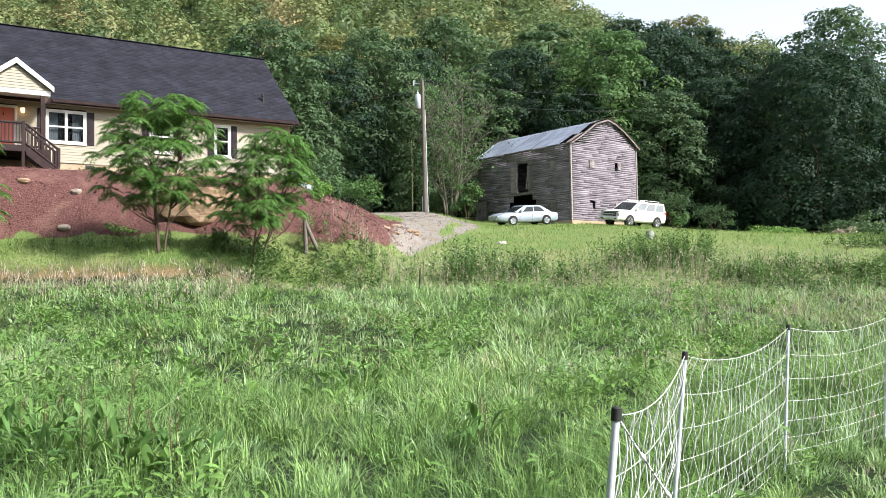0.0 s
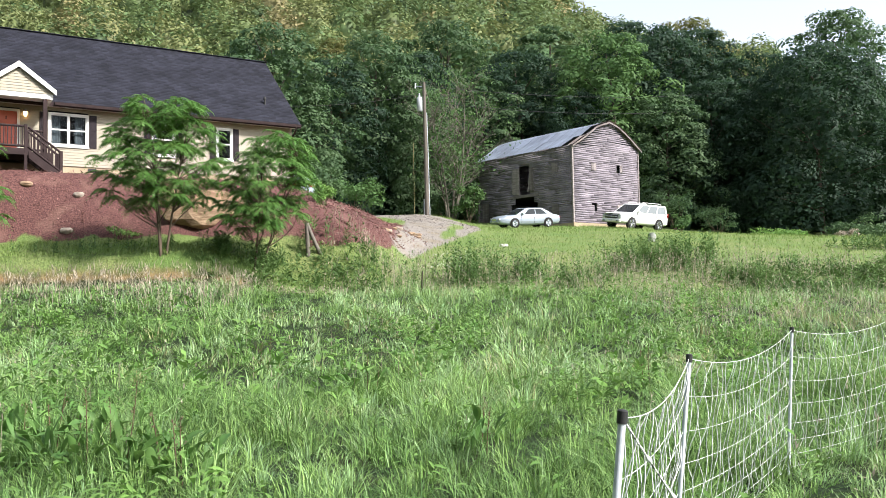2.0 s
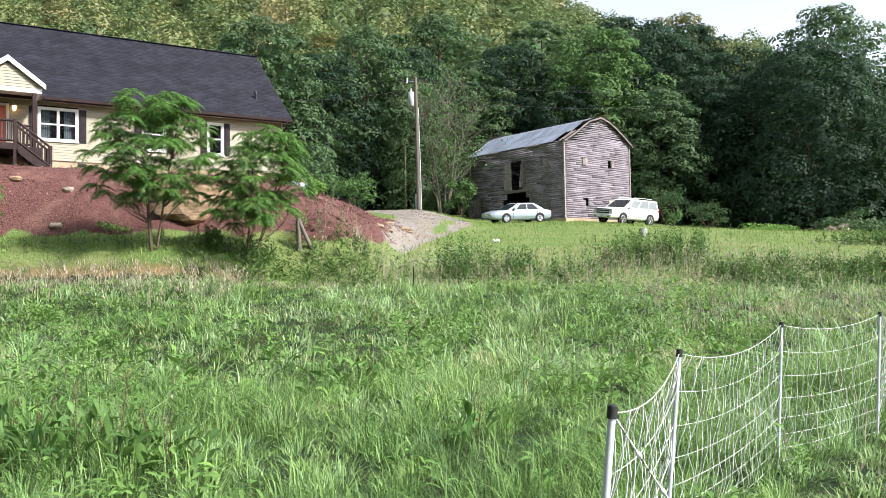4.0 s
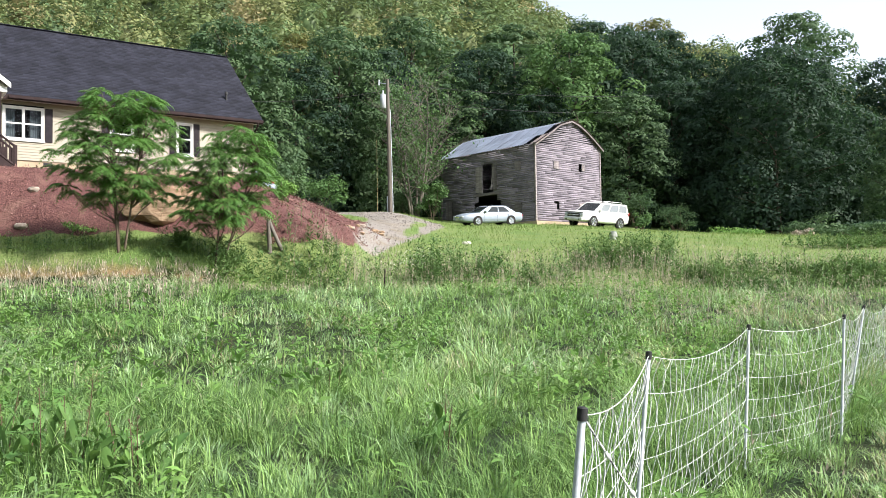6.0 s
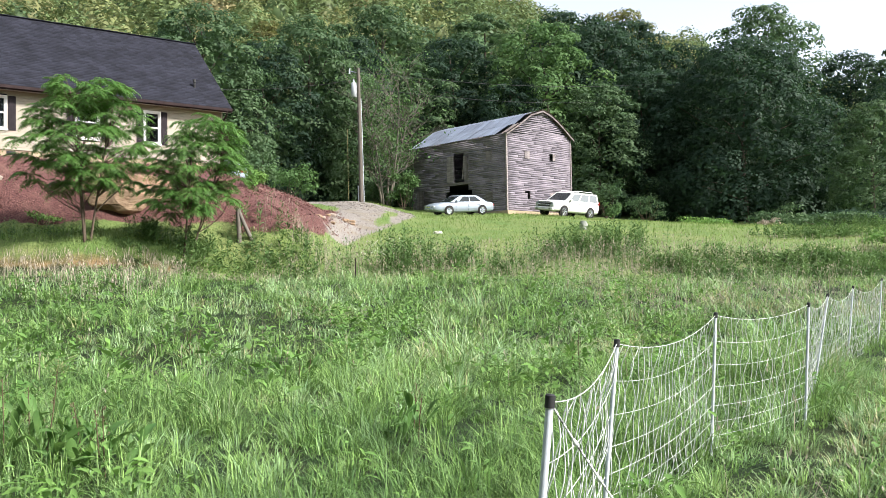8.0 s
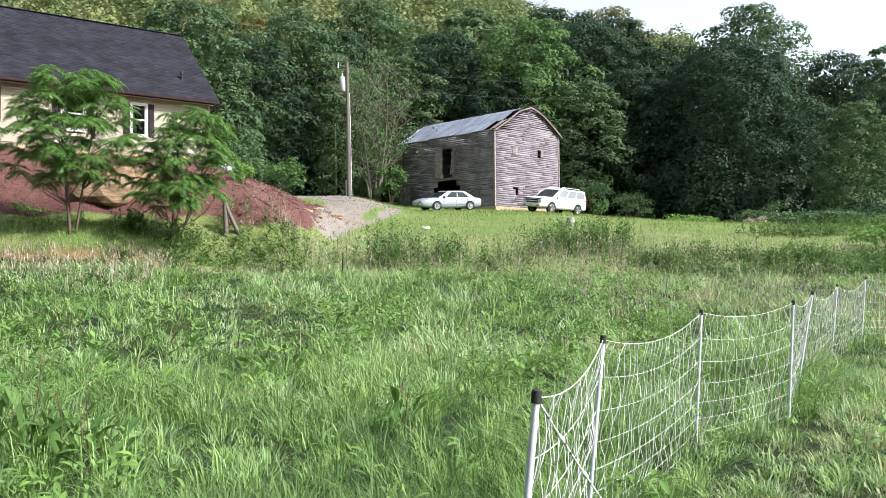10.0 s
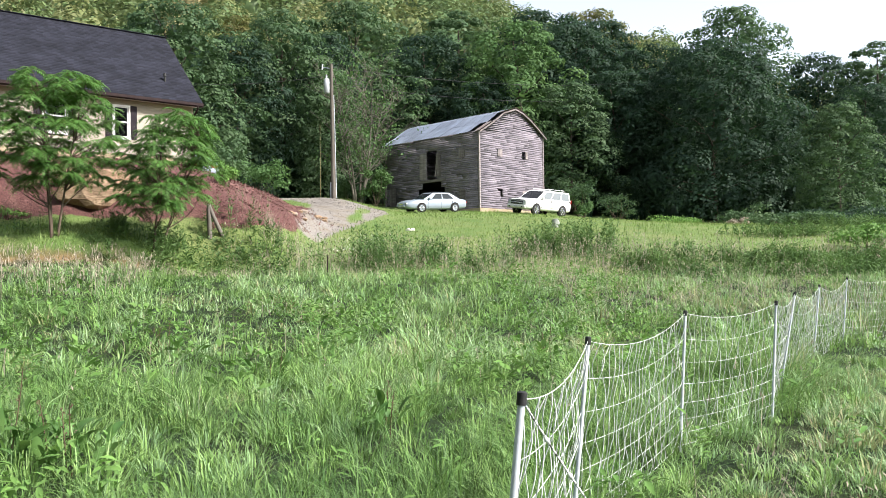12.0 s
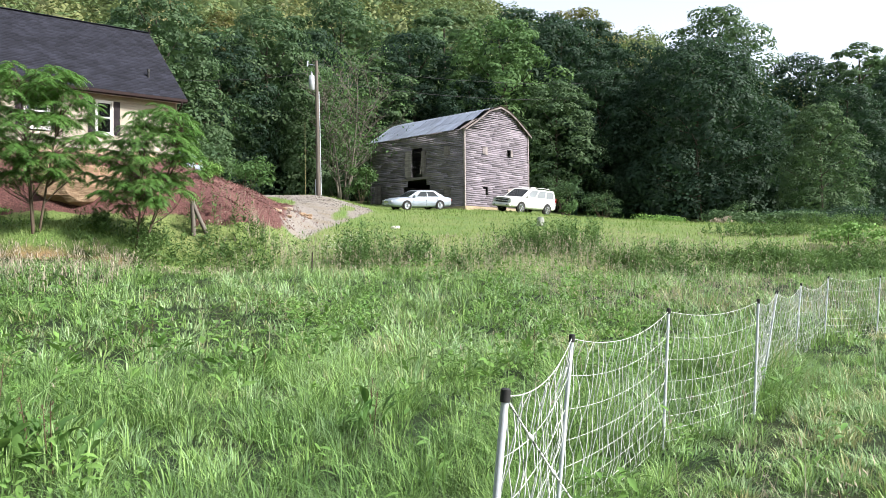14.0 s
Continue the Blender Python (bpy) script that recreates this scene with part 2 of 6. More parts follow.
def box(bm, x0, x1, y0, y1, z0, z1, m=None, bevel=0.0):
    v = [bm.verts.new((x, y, z)) for x in (x0, x1) for y in (y0, y1) for z in (z0, z1)]
    fs = [bm.faces.new([v[i] for i in f]) for f in ((0, 1, 3, 2), (4, 6, 7, 5), (0, 4, 5, 1), (2, 3, 7, 6), (0, 2, 6, 4), (1, 5, 7, 3))]
    if bevel:
        es = list({e for f in fs for e in f.edges})
        v = list({w for f in bmesh.ops.bevel(bm, geom=es, offset=bevel, segments=1, affect="EDGES")["faces"] for w in f.verts} | {w for w in v if w.is_valid})
    if m:
        bmesh.ops.transform(bm, matrix=m, verts=v)
    return v


def boxed(*args, **kw):
    bm = bmesh.new()
    box(bm, *args, **kw)
    return bm


def prism(bm, outline, y0, y1):
    """An outline in x and z, drawn out along y."""
    a = [bm.verts.new((x, y0, z)) for x, z in outline]
    b = [bm.verts.new((x, y1, z)) for x, z in outline]
    bm.faces.new(a)
    bm.faces.new(b[::-1])
    k = len(a)
    for i in range(k):
        bm.faces.new((a[i], b[i], b[(i + 1) % k], a[(i + 1) % k]))
    return a + b


def tube(points, radii, sides=6):
    """Corners and quads of a tube along points."""
    P = np.asarray(points, float)
    R = np.broadcast_to(np.asarray(radii, float), (len(P),))
    T = np.gradient(P, axis=0)
    T /= np.linalg.norm(T, axis=1, keepdims=True) + 1e-9
    ref = np.where(abs(T[:, 2:3]) > 0.9, np.array([[1.0, 0, 0]]), np.array([[0, 0, 1.0]]))
    A = np.cross(T, ref)
    A /= np.linalg.norm(A, axis=1, keepdims=True) + 1e-9
    B = np.cross(T, A)
    an = np.linspace(0, 2 * np.pi, sides, endpoint=False)
    V = P[:, None] + R[:, None, None] * (np.cos(an)[None, :, None] * A[:, None] + np.sin(an)[None, :, None] * B[:, None])
    i = np.arange(len(P) - 1)[:, None] * sides
    j = np.arange(sides)[None]
    k = (j + 1) % sides
    F = np.stack([i + j, i + k, i + sides + k, i + sides + j], -1).reshape(-1, 4)
    return V.reshape(-1, 3), F


def joined(pieces):
    Vs, Fs, n = [], [], 0
    for V, F in pieces:
        Vs.append(V)
        Fs.append(np.asarray(F) + n)
        n += len(V)
    return np.concatenate(Vs), np.concatenate(Fs)


def unit(v):
    return v / (np.linalg.norm(v, axis=-1, keepdims=True) + 1e-9)


def leaf_quads(C, N, D, length, width):
    """Diamond leaves at C, facing N, pointing along D."""
    N, D = unit(N), unit(D - N * (D * N).sum(-1, keepdims=True))
    S = np.cross(N, D)
    L, W = np.asarray(length).reshape(-1, 1), np.asarray(width).reshape(-1, 1)
    V = np.stack([C, C + D * L * 0.45 + S * W / 2 + N * W * 0.12, C + D * L - N * L * 0.08, C + D * L * 0.45 - S * W / 2 + N * W * 0.12], 1)
    return V.reshape(-1, 3), np.arange(len(C) * 4).reshape(-1, 4)


def lance_leaves(C, N, D, length, width, droop=0.3, segs=4):
    """Long leaves with a rounded outline, folded a little and bending down."""
    n = len(C)
    N, D = unit(N), unit(D - N * (D * N).sum(-1, keepdims=True))
    S = np.cross(N, D)
    t = np.linspace(0, 1, segs + 1)
    prof = np.sin(np.pi * (0.06 + 0.90 * t)) ** 0.8
    L, W = np.asarray(length).reshape(-1, 1, 1), np.asarray(width).reshape(-1, 1, 1)
    c = C[:, None] + D[:, None] * L * t[None, :, None] - np.array([0, 0, 1.0]) * L * droop * (t ** 2)[None, :, None]
    half = S[:, None] * W * 0.5 * prof[None, :, None]
    lift = N[:, None] * W * 0.16 * prof[None, :, None]
    V = np.stack([c - half + lift, c, c + half + lift], 2).reshape(-1, 3)
    i = np.arange(n)[:, None] * 3 * (segs + 1) + np.arange(segs)[None] * 3
    F = np.concatenate([np.stack([i + a, i + a + 1, i + a + 4, i + a + 3], -1).reshape(-1, 4) for a in (0, 1)])
    return V, F


def blades(P, h, w, heading, lean, segs):
    """Grass blades at P: bent ribbons, narrowing to the tip."""
    n = len(P)
    t = np.linspace(0, 1, segs + 1)
    d = np.stack([np.cos(heading), np.sin(heading), 0 * heading], -1)
    twist = heading + np.pi / 2 + rng.normal(0, 0.5, n)
    s = np.stack([np.cos(twist), np.sin(twist), 0 * heading], -1)
    up = np.array([0, 0, 1.0])
    c = P[:, None] + d[:, None] * (lean * h)[:, None, None] * (t ** 2)[None, :, None] + up * (h[:, None] * (t - 0.35 * np.minimum(lean, 1.2)[:, None] * t ** 2))[..., None]
    half = s[:, None] * (w[:, None] / 2 * (1 - 0.92 * t ** 1.6)[None])[..., None]
    V = np.stack([c - half, c + half], 2).reshape(-1, 3)
    i = np.arange(n)[:, None] * 2 * (segs + 1) + np.arange(segs)[None] * 2
    F = np.stack([i, i + 1, i + 3, i + 2], -1).reshape(-1, 4)
    return V, F


# ---- the lie of the land ----
HOUSE = pose(-7.37, 40.3, 0, 0, 0, 32.0)
HOUSE_INV = np.array(HOUSE.inverted())
PAD = 6.15


def smooth01(a, b, x):
    t = np.clip((x - a) / (b - a), 0, 1)
    return t * t * (3 - 2 * t)


def house_xy(x, y):
    return HOUSE_INV[0, 0] * x + HOUSE_INV[0, 1] * y + HOUSE_INV[0, 3], HOUSE_INV[1, 0] * x + HOUSE_INV[1, 1] * y + HOUSE_INV[1, 3]


def mound_dist(x, y):
    """How far down the bank round the raised pad a place lies: 0 on the pad, 3.3 at the toe, and metres beyond."""
    s, b = house_xy(x, y)
    x, y = np.asarray(x, float), np.asarray(y, float)
    wave = 0.16 * np.sin(0.9 * s + 0.5 * b) + 0.12 * np.sin(2.1 * b - s)
    toe = np.maximum(np.maximum(29.7 - y, 0.75 * s - 0.66 * b - 5.7), s - 0.22 * b - 7.4) + wave
    toe = np.maximum(toe, b - 16)
    pad = np.maximum(np.maximum(-b - 3.3, 0.75 * s - 0.66 * b - 0.2), s - 0.22 * b - 1.6)
    pad = np.maximum(np.maximum(pad, b - 12), 0)
    return np.where(toe < 0, 3.3 * pad / np.maximum(pad - toe, 0.01), 3.3 + np.maximum(toe, 0))


def ripple(x, y):
    return 0.5 * np.sin(0.9 * x + 1.3 * np.sin(0.5 * y)) * np.sin(0.7 * y + 0.8 * np.sin(0.6 * x + 1)) + 0.3 * np.sin(2.3 * x + y) * np.sin(1.9 * y - 0.7 * x)


def hill_factor(u):
    return 1 - 0.33 * smooth01(0.05, 0.29, u) - 0.34 * smooth01(0.38, 0.52, u)


def land(x, y):
    x, y = np.asarray(x, float), np.asarray(y, float)
    right = np.interp(y, [-400, 0, 14, 20, 25, 26, 27, 28, 38, 50, 66, 76, 86, 95], [-1, 0, 0.20, 0.62, 1.05, 0.80, 0.95, 1.5, 2.9, 4.6, 6.1, 7.3, 8.4, 9.5])
    left = np.interp(y, [-400, 0, 14, 20, 24.4, 25.2, 25.9, 26.6, 29.5, 34, 40, 50, 62, 76, 86, 95], [-1, 0, 0.20, 0.66, 1.35, 1.25, 1.75, 2.72, 3.25, 3.6, 4.0, 5.35, 6.9, 7.4, 8.4, 9.5])
    k = smooth01(38, 52, y)
    w = smooth01(-2.5 + 7.0 * k, -8.0 + 6.0 * k, x)
    z = left * w + right * (1 - w)
    z = z + 0.28 * smooth01(12, 23, y) * (1 - smooth01(24, 27, y)) * smooth01(11, 5, x)
    z = z - 1.6 * smooth01(9, 30, x) * smooth01(40, 62, y) * (1 - smooth01(76, 100, y))
    d = mound_dist(x, y)
    m = PAD - 2.55 * np.clip(d / 3.3, 0, 1) ** 1.6 - 1.1 * np.maximum(d - 3.0, 0)
    k = 0.35
    top = np.maximum(z, m)
    z = top + k * np.exp(-np.abs(z - m) / k) * 0.35
    z = z + 0.04 * ripple(x, y) * (0.4 + smooth01(6, 20, y))
    r = np.maximum(y, 1.0)
    far = np.maximum(y - 88, 0)
    hill = 0.47 * hill_factor(x / r) * (far - 12 * (1 - np.exp(-far / 12)))
    hill = np.minimum(hill, 150 + 0.0 * hill)
    back = 0.06 * np.maximum(-y - 40, 0)
    # side: unseen ridge added behind and left to block low skylight
    side = np.minimum(0.95 * np.maximum(-0.78 * x - 0.62 * y - 28, 0), 90)
    return z + hill + back + side


def build_ground():
    xs = np.concatenate([[-1500, -800, -450], np.arange(-300, -40, 12), np.arange(-40, 45, 0.5), np.arange(45, 320, 12), [450, 800, 1500]])
    ys = np.concatenate([[-900, -400], np.arange(-200, -4, 14), np.arange(-4, 90, 0.5), np.arange(90, 460, 10), [600, 900, 1500]])
    X, Y = np.meshgrid(xs, ys)
    Z = land(X, Y)
    V = np.stack([X, Y, Z], -1).reshape(-1, 3)
    nx = len(xs)
    i = (np.arange(len(ys) - 1)[:, None] * nx + np.arange(nx - 1)[None]).ravel()
    F = np.stack([i, i + 1, i + nx + 1, i + nx], -1)
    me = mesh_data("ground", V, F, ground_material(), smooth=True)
    x, y = V[:, 0], V[:, 1]
    for name, value in (("mulch", mulch_mask(x, y)), ("gravel", gravel_mask(x, y)), ("lawn", lawn_mask(x, y)), ("dirt", dirt_mask(x, y))):
        a = me.attributes.new(name, "FLOAT", "POINT")
        a.data.foreach_set("value", value.astype(np.float32))
    return tagged(new("ground", me), "green meadow and lawn with red mulch bank and gravel drive", "ground", kind="structure")


def drive_line(y):
    """Middle and half width of the gravel drive."""
    mid = np.interp(y, [30, 36, 38, 42.5, 47, 51.5, 57, 61, 66], [-2.4, -1.95, -1.75, -1.4, -0.7, 0.0, -0.8, -3.0, -8.0])
    half = np.interp(y, [30, 36, 38, 42.5, 47, 51.5, 57, 61, 66], [0.35, 0.35, 0.45, 0.9, 1.6, 2.3, 3.0, 3.0, 2.6])
    return mid, half


def mulch_mask(x, y):
    d = mound_dist(x, y)
    s, b = house_xy(x, y)
    return smooth01(-0.6, 0.1, d) * (1 - smooth01(3.25, 3.6, d)) * smooth01(7.0, 5.0, b)


def gravel_mask(x, y):
    mid, half = drive_line(y)
    strip = 0.8 * smooth01(0.55, 0.2, np.abs(x - mid - 0.9)) * smooth01(44, 47, y) * (1 - smooth01(52, 55, y))
    return smooth01(half + 0.5, half - 0.3, np.abs(x - mid)) * smooth01(34.5, 37, y) * (1 - smooth01(64, 66, y)) * (1 - strip)


def lawn_mask(x, y):
    return smooth01(25.7, 26.4, y) * (1 - smooth01(82, 90, y))


def dirt_mask(x, y):
    w = smooth01(-2.0, -6.0, x)
    bank = smooth01(25.3, 25.8, y) * (1 - smooth01(26.2, 26.7, y)) * w
    d = mound_dist(x, y)
    s, b = house_xy(x, y)
    pad = 0.62 * smooth01(0.3, -0.2, d) * smooth01(1.0, 0, b)
    path = smooth01(2.2, 0.6, np.hypot((x - 25.5) / 1.6, (y - 60) / 1.0))
    return np.maximum(np.maximum(bank * 0.52, pad), path)


ground = build_ground()

# ---- house ----
def window_unit(parent, x0, x1, z0, z1, halves, curtains):
    """A white sash window in the front wall: frame, rails, panes, curtains, dark room behind."""
    w = new("window")
    w.parent = parent
    tagged(w, "white sash window")
    bm = bmesh.new()
    f = 0.07
    for a in ((x0 - f, x0, z0 - f, z1 + f), (x1, x1 + f, z0 - f, z1 + f), (x0, x1, z0 - f, z0), (x0, x1, z1, z1 + f)):
        box(bm, a[0], a[1], -0.045, 0.10, a[2], a[3])
    part("window_frame", bm, WHITE, w)
    for i in range(halves):
        a, b = x0 + (x1 - x0) * i / halves, x0 + (x1 - x0) * (i + 1) / halves
        zm = (z0 + z1) / 2
        if i:
            part("mullion", boxed(a - 0.05, a + 0.05, -0.03, 0.09, z0, z1), WHITE, w)
        bm = bmesh.new()
        box(bm, a + 0.05, b - 0.05, -0.012, 0.06, zm - 0.028, zm + 0.028)
        for c in ((a + 0.002, a + 0.05, z0, z1), (b - 0.05, b - 0.002, z0, z1), (a + 0.05, b - 0.05, z0, z0 + 0.05), (a + 0.05, b - 0.05, z1 - 0.05, z1)):
            box(bm, c[0], c[1], -0.005, 0.055, c[2], c[3])
        part("sash", bm, WHITE, w)
        for c, d in ((z0, zm), (zm, z1)):
            pane = part("pane", boxed(a + 0.045, b - 0.045, 0.02, 0.026, c + 0.03, d - 0.03), PANE, w)
            pane.visible_shadow = False
    for a, b in curtains:
        xs = np.linspace(a, b, 15)
        ys = 0.20 + 0.045 * np.sin(np.arange(15) * 2.0)
        V = np.concatenate([np.stack([xs, ys, np.full(15, z)], -1) for z in (z0 - 0.02, z1 + 0.02)])
        i = np.arange(14)
        part_np("curtain", V, np.stack([i, i + 1, i + 16, i + 15], -1), CURTAIN, w, "pale grey curtain")
    bm = bmesh.new()
    v = box(bm, x0 - 0.05, x1 + 0.05, 0.105, 1.6, z0 - 0.05, z1 + 0.05)
    bm.faces.remove([q for q in bm.faces if all(abs(k.co.y - 0.105) < 1e-5 for k in q.verts)][0])
    part("room", bm, ROOM, w)
    part("sill", boxed(x0 - 0.1, x1 + 0.1, -0.075, -0.046, z0 - 0.11, z0 - 0.04, bevel=0.008), WHITE, w)
    return w


def shutter(parent, x0, x1, z0, z1):
    s = part("shutter", boxed(x0, x1, -0.055, -0.018, z0, z1, bevel=0.006), SHUTTER, parent, "dark panelled shutter")
    for a, b in ((z0 + 0.07, (z0 + z1) / 2 - 0.04), ((z0 + z1) / 2 + 0.04, z1 - 0.07)):
        part("panel", boxed(x0 + 0.06, x1 - 0.06, -0.07, -0.056, a, b, bevel=0.006), SHUTTER, s)
    return s


PANE = clear_pane("clear_glass")
# near-black walls: the unlit room's shade is put into their colour
ROOM = surface("dim_room", (0.025, 0.022, 0.02), (0.035, 0.03, 0.028), scale=1, rough=0.9, bump=0)
SHUTTER = surface("black_brown_shutter", (0.022, 0.017, 0.021), (0.034, 0.027, 0.031), scale=4, rough=0.85, bump=0.05)
LAMP_GLASS, _n, _l, _p = nodes_of("lit_lamp_glass")
_p.inputs["Base Color"].default_value = (1.0, 0.75, 0.45, 1)
_p.inputs["Emission Color"].default_value = (1.0, 0.62, 0.28, 1)
_p.inputs["Emission Strength"].default_value = 1.6

house = thing("house", HOUSE, "cream-sided single-storey house with charcoal shingle roof and porch", "house")
HL, HD, FLOOR_Z, EAVE = -19.0, 8.8, 6.86, 9.34
windows = [(-10.70, -9.27, 7.74, 9.02, 2, ((-10.66, -10.28), (-9.72, -9.33))),
           (-6.50, -5.62, 7.60, 8.98, 1, ((-6.45, -6.25),)),
           (-3.62, -2.98, 7.60, 8.98, 1, ()),
           (-15.6, -14.2, 7.74, 9.02, 2, ((-15.55, -15.2), (-14.6, -14.25)))]
openings = [(w[0] - 0.07, w[1] + 0.07, w[2] - 0.07, w[3] + 0.07) for w in windows] + [(-12.95, -11.84, 6.9, 9.1)]


def wall_runs(z0, z1):
    """Stretches of the front wall that no opening takes, at this height."""
    cuts = sorted((a, b) for a, b, c, d in openings if c < z1 - 0.01 and d > z0 + 0.01)
    x = HL
    for a, b in cuts:
        yield x, a
        x = b
    yield x, 0.0


bm = bmesh.new()
z, course = FLOOR_Z, 0.115
while z < EAVE - 0.02:
    top = min(z + course, EAVE)
    for a, b in wall_runs(z, top):
        v = [bm.verts.new(c) for c in ((a, -0.022, z), (b, -0.022, z), (b, -0.004, top), (a, -0.004, top), (a, 0.03, z), (b, 0.03, z), (b, 0.03, top), (a, 0.03, top))]
        for f in ((0, 1, 2, 3), (0, 4, 5, 1), (0, 3, 7, 4), (1, 5, 6, 2)):
            bm.faces.new([v[i] for i in f])
    z = top
siding = part("siding", bm, SIDING, house, "cream lapped vinyl siding")
bm = bmesh.new()
box(bm, HL, 0, HD - 0.15, HD, FLOOR_Z, EAVE)
for x0, x1 in ((HL, HL + 0.15), (-0.15, -0.002)):
    box(bm, x0, x1, 0.035, HD - 0.15, FLOOR_Z, EAVE)
    prism_pts = [(0.035, EAVE), (HD - 0.15, EAVE), (HD / 2, 13.2)]
    a = [bm.verts.new((x0, y, q)) for y, q in prism_pts]
    b = [bm.verts.new((x1, y, q)) for y, q in prism_pts]
    bm.faces.new(a)
    bm.faces.new(b[::-1])
    for i in range(3):
        bm.faces.new((a[i], b[i], b[(i + 1) % 3], a[(i + 1) % 3]))
part("wall", bm, SIDING, house)
part("corner_board", boxed(-0.09, 0.012, -0.035, 0.06, FLOOR_Z, EAVE), SIDING, house)
part("foundation", boxed(HL + 0.03, -0.03, 0.03, HD - 0.03, 5.4, FLOOR_Z - 0.004), BLOCK, house, "tan rendered foundation wall")
for x in (-9.05, -6.9, -4.6, -2.2):
    part("foundation_vent", boxed(x - 0.17, x + 0.17, 0.005, 0.029, 6.64, 6.80), BLACK_PLASTIC, house)
for w in windows:
    window_unit(house, *w)
for x0, x1, z0, z1 in ((-9.17, -8.88, 7.66, 9.08), (-11.10, -10.80, 7.66, 9.08), (-5.52, -5.22, 7.52, 9.04), (-6.92, -6.60, 7.52, 9.04), (-2.90, -2.62, 7.52, 9.04), (-4.00, -3.70, 7.52, 9.04)):
    shutter(house, x0, x1, z0, z1)

# roof: a deck with courses of shingle tabs on the front slope
OV, RISE = 0.5, 4.21
RIDGE_Y, RIDGE_Z = HD / 2, EAVE + RISE
slope = math.atan2(RISE, RIDGE_Y + OV)
bm = bmesh.new()
for s in (1, -1):
    y_e, y_r = (-OV, RIDGE_Y) if s > 0 else (HD + OV, RIDGE_Y)
    v = [bm.verts.new(c) for c in ((HL - 0.3, y_e, EAVE), (0.28, y_e, EAVE), (0.28, y_r, RIDGE_Z), (HL - 0.3, y_r, RIDGE_Z),
                                   (HL - 0.3, y_e, EAVE + 0.10), (0.28, y_e, EAVE + 0.10), (0.28, y_r, RIDGE_Z + 0.10), (HL - 0.3, y_r, RIDGE_Z + 0.10))]
    for f in ((0, 1, 2, 3), (4, 7, 6, 5), (0, 4, 5, 1), (1, 5, 6, 2), (0, 3, 7, 4)):
        bm.faces.new([v[i] for i in f])
roof = part("roof", bm, SHINGLE, house, "charcoal asphalt shingle roof")
V, F = [], []
length = math.hypot(RISE, RIDGE_Y + OV)
rows = int(length / 0.145)
for r in range(rows):
    t0, t1 = r / rows, (r + 1) / rows
    x = HL - 0.3 - (0.15 if r % 2 else 0)
    while x < 0.28:
        w = random.uniform(0.24, 0.36)
        a, b = max(x, HL - 0.3), min(x + w - 0.008, 0.285)
        lift = random.uniform(0.012, 0.022)
        if b > a + 0.02:
            k = len(V)
            y0, z0 = -OV - 0.02 + (RIDGE_Y + OV) * t0, EAVE + 0.10 + RISE * t0
            y1, z1 = -OV - 0.02 + (RIDGE_Y + OV) * t1, EAVE + 0.10 + RISE * t1
            V += [(a, y0, z0 + lift + 0.006), (b, y0, z0 + lift + 0.006), (b, y1, z1 + 0.007), (a, y1, z1 + 0.007), (a, y0, z0), (b, y0, z0)]
            F += [(k, k + 1, k + 2, k + 3), (k, k + 4, k + 5, k + 1)]
        x += w
part_np("shingles", V, F, SHINGLE, roof, kind="stuff")
bm = bmesh.new()
box(bm, HL - 0.3, 0.29, RIDGE_Y - 0.16, RIDGE_Y + 0.16, RIDGE_Z + 0.085, RIDGE_Z + 0.13, bevel=0.02)
part("ridge_cap", bm, SHINGLE, roof)
part("fascia", boxed(HL - 0.3, 0.28, -OV - 0.035, -OV - 0.003, EAVE - 0.10, EAVE + 0.095), BROWN_PAINT, house, "dark brown fascia")
part("soffit", boxed(HL - 0.3, 0.25, -OV, 0.03, EAVE - 0.03, EAVE - 0.004), WHITE, house)
bm = bmesh.new()
for a, b in ((HL - 0.3, -13.5), (-10.6, 0.28)):
    prism_v = [(-OV - 0.145, EAVE + 0.07), (-OV - 0.13, EAVE - 0.05), (-OV - 0.05, EAVE - 0.05), (-OV - 0.037, EAVE + 0.07)]
    p0 = [bm.verts.new((a, y, q)) for y, q in prism_v]
    p1 = [bm.verts.new((b, y, q)) for y, q in prism_v]
    for i in range(3):
        bm.faces.new((p0[i], p1[i], p1[i + 1], p0[i + 1]))
    bm.faces.new(p0)
    bm.faces.new(p1)
part("gutter", bm, BROWN_PAINT, house, "dark brown eaves gutter")
V, F = joined([tube([(0.02, -OV - 0.09, EAVE - 0.05), (0.02, -OV - 0.07, EAVE - 0.2), (0.03, -0.10, EAVE - 0.45), (0.03, -0.08, EAVE - 0.8), (0.03, -0.08, 6.2)], 0.045, 6)])
part_np("downspout", V, F, BROWN_PAINT, house, "dark brown downspout", smooth=True)
bm = bmesh.new()
for a, b in ((0.285, 0.31),):
    for s in (1, -1):
        y_e = -OV if s > 0 else HD + OV
        v = [bm.verts.new(c) for c in ((a, y_e, EAVE - 0.10), (b, y_e, EAVE - 0.10), (b, RIDGE_Y, RIDGE_Z - 0.10), (a, RIDGE_Y, RIDGE_Z - 0.10),
                                       (a, y_e, EAVE + 0.10), (b, y_e, EAVE + 0.10), (b, RIDGE_Y, RIDGE_Z + 0.10), (a, RIDGE_Y, RIDGE_Z + 0.10))]
        for f in ((0, 1, 2, 3), (4, 7, 6, 5), (0, 4, 5, 1), (1, 5, 6, 2), (0, 3, 7, 4)):
            bm.faces.new([v[i] for i in f])
part("rake_board", bm, BROWN_PAINT, house)
